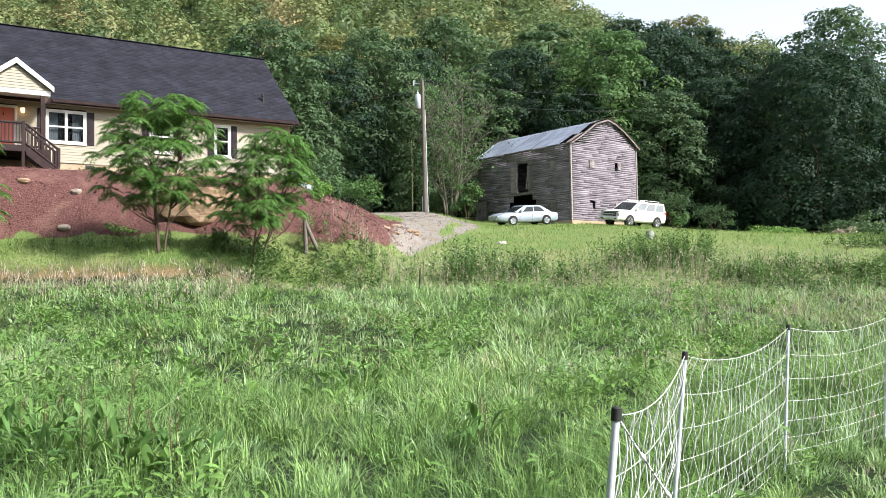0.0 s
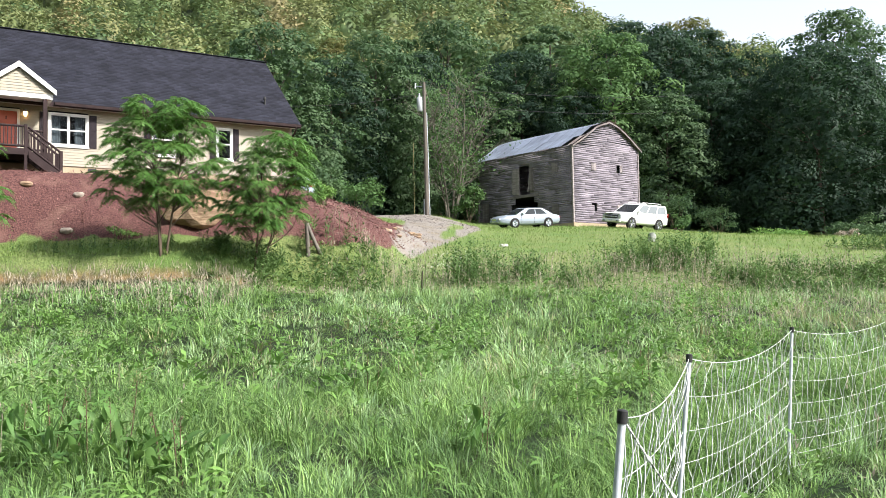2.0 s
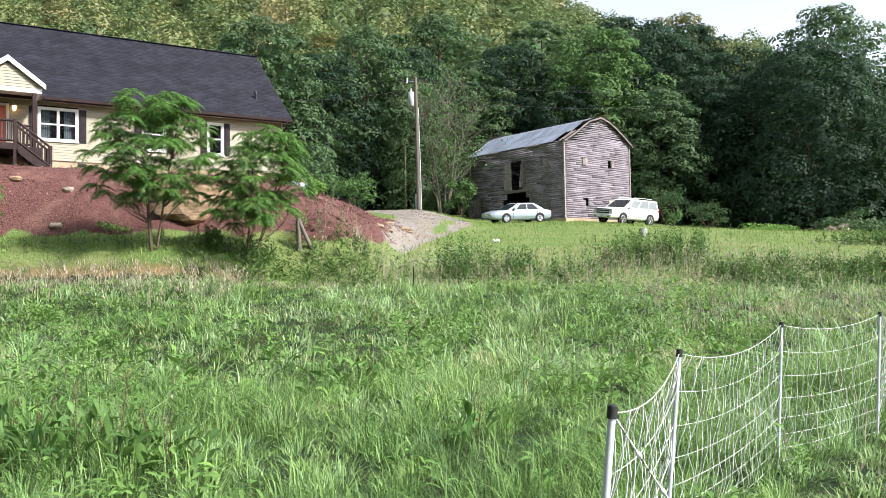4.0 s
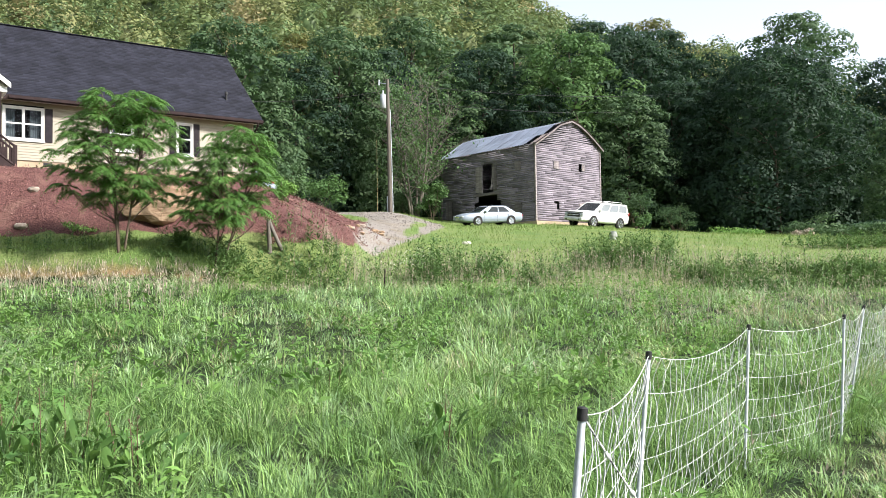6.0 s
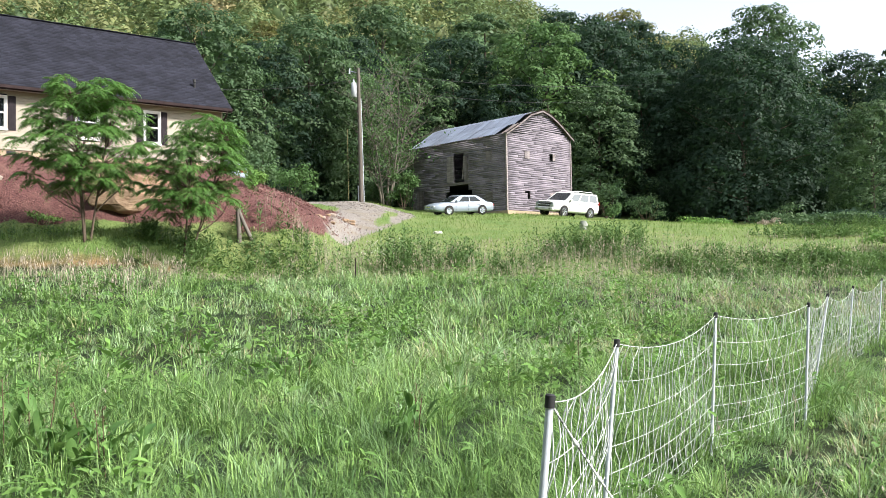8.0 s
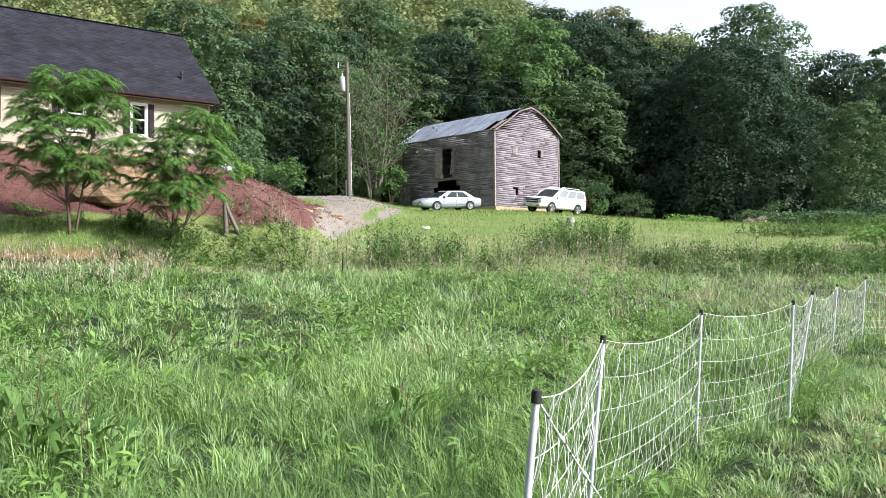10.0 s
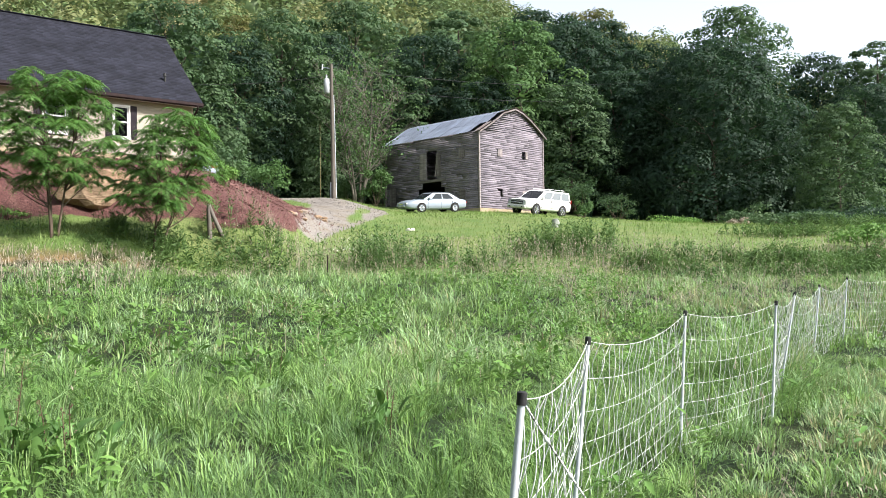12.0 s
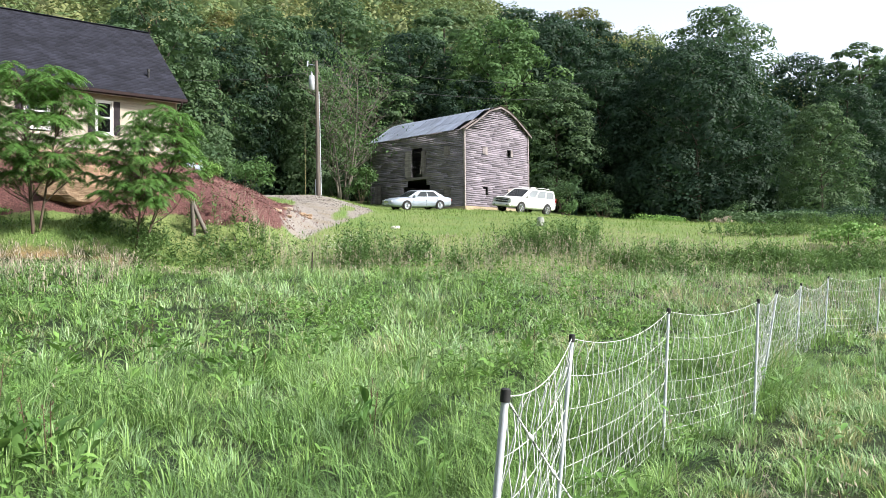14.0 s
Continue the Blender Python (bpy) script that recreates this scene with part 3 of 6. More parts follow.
V, F = joined([tube([(-1.05, 0.75, 10.2), (-1.05, 0.75, 10.82)], 0.05, 8), tube([(-1.05, 0.75, 10.78), (-1.05, 0.75, 10.92)], [0.085, 0.06], 8)])
part_np("vent_pipe", V, F, BLACK_PLASTIC, house)

# porch: gabled roof on posts, deck, rails and steps
PX0, PX1, PYF = -13.35, -10.80, -2.2
DECK = 7.0
pm = (PX0 + PX1) / 2
porch_roof = new("porch_roof")
porch_roof.parent = house
bm = bmesh.new()
for s in (-1, 1):
    xe = pm + s * (PX1 - pm + 0.02)
    v = [bm.verts.new(c) for c in ((pm, PYF - 0.12, 10.39), (xe, PYF - 0.12, 9.42), (xe, 1.6, 9.42), (pm, 1.6, 10.39),
                                   (pm, PYF - 0.12, 10.47), (xe, PYF - 0.12, 9.50), (xe, 1.6, 9.50), (pm, 1.6, 10.47))]
    for f in ((0, 1, 2, 3), (4, 7, 6, 5), (0, 4, 5, 1), (1, 5, 6, 2), (2, 6, 7, 3)):
        bm.faces.new([v[i] for i in f])
part("roof_slopes", bm, SHINGLE, porch_roof)
for s in (-1, 1):
    bm = bmesh.new()
    xe = pm + s * (PX1 - pm + 0.06)
    v = [bm.verts.new((x, y, q)) for y in (PYF - 0.17, PYF - 0.122) for x, q in ((pm, 10.31), (xe, 9.30), (xe, 9.50), (pm, 10.53))]
    for f in ((0, 1, 2, 3), (7, 6, 5, 4), (0, 4, 5, 1), (1, 5, 6, 2), (2, 6, 7, 3), (3, 7, 4, 0)):
        bm.faces.new([v[i] for i in f])
    part("barge_board", bm, WHITE, porch_roof, "white barge board")
bm = bmesh.new()
zc = 9.36
while zc < 10.27:
    hw = (10.34 - zc) / 0.99 * (PX1 - pm)
    hw2 = max(0.01, (10.34 - zc - 0.115) / 0.99 * (PX1 - pm))
    v = [bm.verts.new(c) for c in ((pm - hw, PYF - 0.022, zc), (pm + hw, PYF - 0.022, zc), (pm + hw2, PYF - 0.004, zc + 0.115), (pm - hw2, PYF - 0.004, zc + 0.115))]
    bm.faces.new(v)
    w = [bm.verts.new(c) for c in ((pm - hw, PYF, zc), (pm + hw, PYF, zc))]
    bm.faces.new((v[0], w[0], w[1], v[1]))
    zc += 0.115
part("gable_siding", bm, SIDING, porch_roof)
part("beam", boxed(PX0 + 0.05, PX1 - 0.05, PYF + 0.002, PYF + 0.16, 9.16, 9.36), WHITE, porch_roof)
for x in (PX0 + 0.06, PX1 - 0.2):
    part("beam", boxed(x, x + 0.14, PYF + 0.165, -0.05, 9.16, 9.36), WHITE, porch_roof)
part("porch_ceiling", boxed(PX0 + 0.2, PX1 - 0.2, PYF + 0.165, -0.03, 9.37, 9.40), WHITE, porch_roof)
for x in (PX0 + 0.2, PX1 - 0.33):
    part("porch_post", boxed(x - 0.075, x + 0.075, PYF + 0.01, PYF + 0.15, DECK, 9.16, bevel=0.01), BROWN_PAINT, porch_roof, "dark brown porch post")

deck = new("deck")
deck.parent = house
for i in range(24):
    y = -3.1 + i * 0.13
    part("board", boxed(-13.6, -11.85 if y < PYF - 0.1 else -10.9, y, y + 0.122, DECK - 0.035, DECK), BROWN_PAINT, deck)
part("rim_joist", boxed(-13.6, -11.85, -3.14, -3.102, DECK - 0.24, DECK - 0.002), BROWN_PAINT, deck)
part("rim_joist", boxed(-11.848, -11.81, -3.14, PYF - 0.1, DECK - 0.24, DECK - 0.002), BROWN_PAINT, deck)
part("rim_joist", boxed(-10.898, -10.86, PYF - 0.1, -0.05, DECK - 0.24, DECK - 0.002), BROWN_PAINT, deck)
part("rim_joist", boxed(-11.81, -10.86, PYF - 0.14, PYF - 0.102, DECK - 0.24, DECK - 0.002), BROWN_PAINT, deck)
for x, y in ((-11.9, -3.09), (-13.5, -3.09), (-10.95, PYF - 0.06)):
    part("newel_post", boxed(x - 0.055, x + 0.055, y - 0.055, y + 0.055, 5.7, DECK + 0.92 if y < -3 else DECK - 0.05, bevel=0.008), BROWN_PAINT, deck)


def railing(parent, a, b, n):
    """Two rails and upright balusters between two points at floor height."""
    a, b = np.array(a, float), np.array(b, float)
    r = new("railing")
    r.parent = parent
    for h in (0.10, 0.85):
        V, F = tube([a + (0, 0, h), b + (0, 0, h)], 0.045, 4)
        part_np("rail", V, F, BROWN_PAINT, r)
    for i in range(n):
        p = a + (b - a) * (i + 0.5) / n
        part("baluster", boxed(p[0] - 0.019, p[0] + 0.019, p[1] - 0.019, p[1] + 0.019, p[2] + 0.10, p[2] + 0.85), BROWN_PAINT, r)


railing(deck, (-13.45, -3.09, DECK), (-11.95, -3.09, DECK), 12)
railing(deck, (-11.78, PYF, DECK), (-11.22, PYF, DECK), 5)
steps = new("steps")
steps.parent = house
for i in range(5):
    x = -11.80 + i * 0.235
    part("tread", boxed(x, x + 0.26, -3.08, PYF - 0.18, DECK - 0.18 * (i + 1) - 0.04, DECK - 0.18 * (i + 1)), BROWN_PAINT, steps)
for y in (-3.13, PYF - 0.17):
    bm = bmesh.new()
    prism(bm, [(-11.80, DECK - 0.36), (-10.72, DECK - 1.22), (-10.60, DECK - 1.22), (-10.60, DECK - 0.92), (-11.80, DECK - 0.02)], y, y + 0.045)
    part("stringer", bm, BROWN_PAINT, steps)
    part("newel_post", boxed(-10.72, -10.61, y - 0.03, y + 0.075, 5.75, DECK - 0.02, bevel=0.008), BROWN_PAINT, steps)
    railing(steps, (-11.82, y + 0.022, DECK - 0.02), (-10.68, y + 0.022, DECK - 0.92), 9)

door = new("door")
door.parent = house
tagged(door, "coral red panelled front door")
part("door_leaf", boxed(-12.86, -11.94, 0.02, 0.06, 6.99, 9.0), DOOR_RED, door, "coral red door leaf")
for x0, x1 in ((-12.78, -12.44), (-12.36, -12.02)):
    for z0, z1 in ((7.15, 7.75), (7.9, 8.45)):
        part("panel", boxed(x0, x1, 0.006, 0.019, z0, z1, bevel=0.006), DOOR_RED, door)
part("door_trim", boxed(-11.94, -11.84, -0.04, 0.06, 6.97, 9.1), WHITE, door, "white door trim")
part("door_trim", boxed(-12.96, -12.86, -0.04, 0.06, 6.97, 9.1), WHITE, door, "white door trim")
part("door_trim", boxed(-12.86, -11.94, -0.04, 0.06, 9.0, 9.1), WHITE, door, "white door trim")
part("number_bar", boxed(-12.36, -12.32, 0.008, 0.018, 8.66, 8.78), BROWN_PAINT, door)
V, F = tube([(-12.03, -0.02, 7.95), (-12.03, 0.02, 7.95)], [0.035, 0.02], 8)
part_np("door_knob", V, F, TIN, door)
lamp = new("wall_lamp")
lamp.parent = house
tagged(lamp, "lit brass wall lantern")
part("backplate", boxed(-11.70, -11.60, -0.045, -0.022, 8.82, 9.02, bevel=0.01), TIN, lamp)
V, F = tube([(-11.65, -0.13, 8.80), (-11.65, -0.13, 8.86), (-11.65, -0.13, 9.00)], [0.045, 0.075, 0.085], 8)
part_np("lamp_glass", V, F, LAMP_GLASS, lamp, "glowing lamp glass")
V, F = tube([(-11.65, -0.13, 9.00), (-11.65, -0.13, 9.07), (-11.65, -0.13, 9.10)], [0.10, 0.04, 0.01], 8)
part_np("lamp_cap", V, F, TIN, lamp)

# ---- barn ----
BARN = Matrix(((0.7809, -0.6247, 0, 10.32), (0.6247, 0.7809, 0, 66), (0, 0, 1, 0), (0, 0, 0, 1)))
barn = thing("barn", BARN, "weathered grey board barn with galvanised tin roof", "barn")
BW, BL, B0 = 8.2, 11.35, 5.75
PROFILE = [(-0.18, 12.60), (1.42, 13.52), (2.82, 14.45), (4.30, 14.92), (5.31, 14.66), (6.24, 14.22), (7.26, 13.60), (8.42, 12.80)]


def roof_z(x):
    return float(np.interp(x, [p[0] for p in PROFILE], [p[1] for p in PROFILE])) - 0.06


def board_wall(name, u0, u1, z0, top, holes, place, label):
    """Horizontal boards, each a little off its neighbours, left out where the wall is open. place(u, out, z) gives a corner."""
    V, F = [], []
    z = z0
    while z < 15.0:
        h = random.uniform(0.13, 0.19)
        u = u0 - random.uniform(0, 2.5)
        while u < u1:
            w = random.choice((3.0, 3.6, 4.2, 4.9, 6.0))
            a, b = max(u, u0), min(u + w, u1)
            u += w
            ok = [q for q in np.arange(u0, u1 + 0.01, 0.05) if top(q) > z + 0.04]
            if not ok:
                continue
            a, b = max(a, ok[0]), min(b, ok[-1])
            if b - a < 0.05:
                continue
            segs = [(a, b)]
            for q0, q1, c, d in holes:
                if z + h / 2 > c and z + h / 2 < d:
                    segs = [t for s in segs for t in ((s[0], min(s[1], q0)), (max(s[0], q1), s[1])) if t[1] - t[0] > 0.03]
            for a, b in segs:
                out, tilt, drop = random.uniform(0, 0.016), random.uniform(-0.012, 0.012), random.uniform(-0.006, 0.012)
                a, b = a + random.uniform(0, 0.012), b - random.uniform(0, 0.012)
                za, zb = min(z + h - 0.012 + tilt - drop, top(a)), min(z + h - 0.012 - tilt - drop, top(b))
                if max(za, zb) < z + 0.03:
                    continue
                za, zb = max(za, z + 0.01), max(zb, z + 0.01)
                k = len(V)
                for o in (out + 0.024, 0.0):
                    V += [place(a, o, z - tilt * 0.5), place(b, o, z + tilt * 0.5), place(b, o * 0.7, zb), place(a, o * 0.7, za)]
                F += [(k, k + 1, k + 2, k + 3), (k, k + 4, k + 5, k + 1), (k + 3, k + 2, k + 6, k + 7), (k, k + 3, k + 7, k + 4), (k + 1, k + 5, k + 6, k + 2)]
        z += h
    ob = part_np(name, V, F, BOARDS, barn, label, kind="stuff")
    return ob


BOARDS = surface("weathered_boards_wall", (0.135, 0.119, 0.142), (0.325, 0.286, 0.325), scale=0.9, fine=14, stretch=(1, 1, 1.6), rough=0.9, bump=0.6, bump_scale=10, vary=0.13, source="island", lo=0.25, hi=0.75, bump_dist=0.02)
long_holes = [(4.84, 6.07, 9.10, 11.56), (3.95, 7.1, 5.5, 8.45), (4.35, 6.6, 5.5, 8.9), (8.75, 9.25, 11.12, 11.3), (9.98, 10.82, 5.5, 8.75)]
gable_holes = [(5.35, 5.72, 10.80, 11.40), (2.18, 2.78, 7.85, 8.15), (2.5, 2.78, 7.42, 7.9)]
board_wall("long_wall", 0.03, BL, 6.0, lambda u: roof_z(0.0), long_holes, lambda u, o, z: (-o, u, z), "dark weathered horizontal boards")
board_wall("gable_wall", 0.03, BW, 6.42, roof_z, gable_holes, lambda u, o, z: (u, -o, z), "pale grey weathered horizontal boards")
board_wall("back_wall", 0.03, BL, 6.0, lambda u: roof_z(BW), [], lambda u, o, z: (BW + o, BL - u, z), "weathered boards")
board_wall("rear_gable_wall", 0.03, BW, 6.0, lambda u: roof_z(BW - u), [], lambda u, o, z: (BW - u, BL + o, z), "weathered boards")
for x, y in ((0, 0), (BW, 0), (0, BL), (BW, BL)):
    part("corner_post", boxed(x - 0.07, x + 0.07, y - 0.07, y + 0.07, B0, roof_z(x) - 0.05), BARN_DARK, barn, "pale weathered corner post")
part("foundation", boxed(-0.12, BW + 0.05, -0.16, BL, 5.0, 6.40), BLOCK, barn, "tan block foundation")
part("loft_floor", boxed(0.15, BW - 0.15, 0.15, BL - 0.15, 8.95, 9.05), DARK, barn)
for y in (2.4, 4.6, 6.4, 8.8):
    part("frame_post", boxed(0.12, 0.28, y - 0.08, y + 0.08, 9.06, 12.4), BARN_DARK, barn)
part("lintel", boxed(-0.06, 0.1, 3.8, 7.25, 8.92, 9.12), BARN_DARK, barn)
bm = bmesh.new()
prism(bm, [(-0.09, 9.35), (-0.02, 9.35), (0.25, 11.2), (0.18, 11.2)], 4.95, 5.07)
part("loose_rail", bm, BARN_DARK, barn, "broken slanting board in the loft opening")


def plank_door(name, y0, y1, z0, z1, tilt, label, wall="long"):
    d = new(name)
    d.parent = barn
    tagged(d, label)
    n = max(2, int((y1 - y0) / 0.2))
    w = (y1 - y0) / n
    for i in range(n):
        a, b = y0 + i * w + 0.006, y0 + (i + 1) * w - 0.006
        j = random.uniform(-0.03, 0.03)
        if wall == "long":
            part("plank", boxed(-0.085, -0.05, a, b, z0 + j, z1 - j), BARN_DARK, d)
        else:
            part("plank", boxed(a, b, -0.085, -0.05, z0 + j, z1 - j), BARN_DARK, d)
    if tilt:
        for o in d.children:
            o.matrix_basis = pose(0, y0, z0, tilt, 0, 0) @ pose(0, -y0, -z0)


plank_door("loft_door", 6.10, 6.92, 9.20, 11.42, 1.5, "pale plank loft door swung open")
plank_door("loft_door", 4.30, 4.80, 9.35, 11.30, -2.0, "pale plank loft door swung open")
plank_door("hatch", 1.55, 2.22, 10.64, 11.41, 0, "small plank hatch")
plank_door("hatch", 1.52, 2.25, 7.19, 8.03, 0, "small plank hatch")
plank_door("side_door", 9.98, 10.82, 7.15, 8.77, 0, "pale plank side door")
plank_door("hatch", 2.16, 2.76, 10.75, 11.35, 0, "small plank hatch", "gable")
plank_door("hatch", 5.74, 6.05, 10.80, 11.40, 0, "small plank hatch swung open", "gable")
plank_door("hatch", 5.3, 6.9, 6.5, 8.05, 0, "low plank door", "gable")

# tin roof in sheets, with ribs
broof = new("roof")
broof.parent = barn
tagged(broof, "galvanised tin sheet roof with rusty lifted edges")
for k in range(len(PROFILE) - 1):
    (x0, z0), (x1, z1) = PROFILE[k], PROFILE[k + 1]
    y, n = -0.35, 0
    while y < BL + 0.3:
        w = 0.66
        b = min(y + w, BL + 0.3)
        lift = random.uniform(0.0, 0.02) + (0.006 if n % 2 else 0.0)
        skip = k == 1 and y < 0.2 or (k == 0 and y < 0.9 and y > 0.2)
        if not skip:
            V, F = [], []
            ys = np.linspace(y, b, 7)
            curl = 0.05 if (y < 0.2 and random.random() < 0.5) else 0.0
            for j, yy in enumerate(ys):
                rib = 0.045 if j in (0, 3, 6) else 0.0
                for x, zz in ((x0, z0), (x1, z1)):
                    V.append((x, yy, zz + lift + rib + curl * (1 - j / 6)))
            for j in range(6):
                F.append((2 * j, 2 * j + 2, 2 * j + 3, 2 * j + 1))
            part_np("roof_sheet", V, F, RUST if y < 0.0 else TIN, broof)
        y = b
        n += 1
bm = bmesh.new()
for k in range(len(PROFILE) - 1):
    (x0, z0), (x1, z1) = PROFILE[k], PROFILE[k + 1]
    v = [bm.verts.new((x, y, z)) for y in (-0.30, -0.24) for x, z in ((x0, z0 - 0.16), (x1, z1 - 0.16), (x1, z1 - 0.02), (x0, z0 - 0.02))]
    for f in ((0, 1, 2, 3), (7, 6, 5, 4), (0, 4, 5, 1), (1, 5, 6, 2), (2, 6, 7, 3), (3, 7, 4, 0)):
        bm.faces.new([v[i] for i in f])
part("barge_board", bm, BARN_DARK, broof, "pale weathered barge board")
for y in np.arange(0.6, BL, 1.2):
    part("rafter_tail", boxed(-0.16, 0.0, y - 0.04, y + 0.04, 12.40, 12.52), BARN_DARK, broof)

# ---- utility pole ----
PZ = float(land(-1.22, 62.0))
pole = thing("utility_pole", pose(-1.22, 62.0, PZ, 0, -0.6, 0), "weathered wooden utility pole with a pale transformer", "utility pole")
PH = 16.84 - PZ
V, F = tube([(0, 0, -0.5), (0, 0, PH * 0.5), (0, 0, PH)], [0.17, 0.145, 0.115], 10)
part_np("shaft", V, F, POLE_WOOD, pole, smooth=True)
V, F = joined([tube([(-0.36, -0.05, PH - 2.20), (-0.36, -0.05, PH - 2.15), (-0.36, -0.05, PH - 1.15), (-0.36, -0.05, PH - 1.08)], [0.15, 0.21, 0.21, 0.10], 12)])
can = part_np("transformer", V, F, surface("pale_grey_enamel", (0.42, 0.44, 0.47), (0.34, 0.36, 0.39), scale=3, rough=0.45), pole, "pale grey transformer can", smooth=True)
V, F = joined([tube([(-0.36, -0.05, PH - 1.1), (-0.36, -0.05, PH - 0.82)], [0.07, 0.05], 8), tube([(-0.30, 0, PH - 1.4), (0, 0, PH - 1.4)], 0.04, 6)])
part_np("bushing", V, F, POST_WHITE, can)
V, F = tube([(0, 0, PH - 0.35), (-0.62, 0, PH - 0.25)], 0.035, 6)
part_np("cutout_arm", V, F, TIN, pole)
V, F = tube([(-0.66, 0, PH - 0.42), (-0.63, 0, PH - 0.02)], [0.06, 0.05], 8)
part_np("cutout", V, F, POST_WHITE, pole, "white fuse cutout")
V, F = tube([(0.20, -0.03, 0), (0.18, -0.03, PH * 0.5), (0.15, -0.03, PH - 2.3)], 0.028, 8)
part_np("conduit", V, F, POST_WHITE, pole, "white plastic conduit")
V, F = tube([(-0.20, 0.1, 0), (-0.20, 0.1, 1.2)], 0.05, 8)
part_np("cable_guard", V, F, POST_WHITE, pole)
V, F = tube([(-0.95, -0.3, 0.1), (-0.92, -0.28, 2.4), (-0.9, -0.28, 5.4)], 0.016, 6)
part_np("guy_guard", V, F, surface("yellowed_plastic", (0.24, 0.20, 0.09), (0.20, 0.17, 0.08), rough=0.6), pole)


def cable(a, b, sag, r=0.012):
    a, b = np.array(a), np.array(b)
    t = np.linspace(0, 1, 24)[:, None]
    V, F = tube(a + (b - a) * t - np.array([0, 0, 1]) * sag * 4 * t * (1 - t), r, 4)
    ob = new("power_line", mesh_data("power_line", V, F, BLACK_PLASTIC))
    return tagged(ob, "thin dark overhead power line", "cable", "overhead lines")


cable((-1.3, 62, 16.6), (44, 96, 25), 1.5, 0.016)
cable((-1.3, 62, 15.4), (44, 96, 23.5), 1.7, 0.016)
cable((-1.5, 62, 16.0), (-15, 50, 13.0), 0.6, 0.012)

# ---- trees ----
def lobed_crown(lobes, n, size, droop=0.25, shell=0.5, jitter=0.45, heart=None):
    """Leaves spread over the outside of several rounded lobes (x, y, z, radius, squash)."""
    L = np.asarray(lobes, float)
    pick = rng.choice(len(L), n, p=L[:, 3] ** 2 / (L[:, 3] ** 2).sum())
    d = unit(rng.normal(0, 1, (n, 3)))
    d[:, 2] = np.where(d[:, 2] < -0.35, -d[:, 2], d[:, 2])
    reach = rng.uniform(shell, 1.08, n) + np.where(rng.uniform(0, 1, n) < 0.18, rng.uniform(0, 0.35, n), 0)
    c = L[pick, :3] + d * (L[pick, 3] * reach)[:, None] * np.stack([np.ones(n), np.ones(n), L[pick, 4]], -1)
    if heart is not None:
        d = unit(0.55 * d + unit(c - np.asarray(heart)))
    N = unit(d + rng.normal(0, jitter, (n, 3)) + np.array([0, 0, 0.35]))
    D = unit(rng.normal(0, 1, (n, 3)) + d * 0.5 + np.array([0, 0, -droop]))
    s = size * rng.uniform(0.6, 1.35, n)
    return leaf_quads(c, N, D, s, s * 0.62)


def blob(x, y, z, r, squash, rough=0.25):
    """A lumpy low shape that fills the inside of a crown."""
    u = np.linspace(0, np.pi, 6)[1:-1]
    v = np.linspace(0, 2 * np.pi, 8, endpoint=False)
    U, W = np.meshgrid(u, v, indexing="ij")
    R = r * (1 + rng.uniform(-rough, rough, U.shape))
    ring = np.stack([x + R * np.sin(U) * np.cos(W), y + R * np.sin(U) * np.sin(W), z + squash * R * np.cos(U)], -1).reshape(-1, 3)
    V = np.concatenate([ring, [[x, y, z + squash * r], [x, y, z - squash * r]]])
    F = []
    for i in range(3):
        for j in range(8):
            k = (j + 1) % 8
            F.append((i * 8 + j, (i + 1) * 8 + j, (i + 1) * 8 + k, i * 8 + k))
    for j in range(0, 8, 2):
        F.append((32, j, j + 1, (j + 2) % 8))
        F.append((33, 24 + (j + 2) % 8, 24 + j + 1, 24 + j))
    return V, np.array(F)


def limb(a, b, r0, r1, bend=0.12, sides=5, steps=5):
    a, b = np.asarray(a, float), np.asarray(b, float)
    t = np.linspace(0, 1, steps)[:, None]
    side = rng.normal(0, bend, 3) * np.linalg.norm(b - a)
    return tube(a + (b - a) * t + side * (t * (1 - t)) * 2, np.linspace(r0, r1, steps), sides)


def sprays(centres, outs, radius, per, size):
    """Rounded boughs of leaves: each catches light on its upper, outer side and shades what is below."""
    k = len(centres) * per
    C, O, R = np.repeat(centres, per, 0), np.repeat(outs, per, 0), np.repeat(radius, per)
    d = unit(rng.normal(0, 1, (k, 3)) + 0.5 * O + (0, 0, 0.45))
    ragged = 1 + 0.30 * np.sin(5 * d[:, 0] + 9 * C[:, 2]) * np.sin(6 * d[:, 1] + 7 * C[:, 0])
    off = d * (R * ragged * rng.uniform(0.86, 1.08, k))[:, None] * np.array([1, 1, 0.50])
    off[:, 2] -= 0.22 * (off * O).sum(-1)
    N = unit(d * np.array([0.8, 0.8, 1.0]) + 0.25 * O + np.array([0, 0, 0.30]) + rng.normal(0, 0.20, (k, 3)))
    D = unit(O * 0.5 + rng.normal(0, 0.7, (k, 3)) + (0, 0, -0.3))
    z = size * rng.uniform(0.6, 1.4, k)
    return leaf_quads(C + off, N, D, z, z * 0.66)


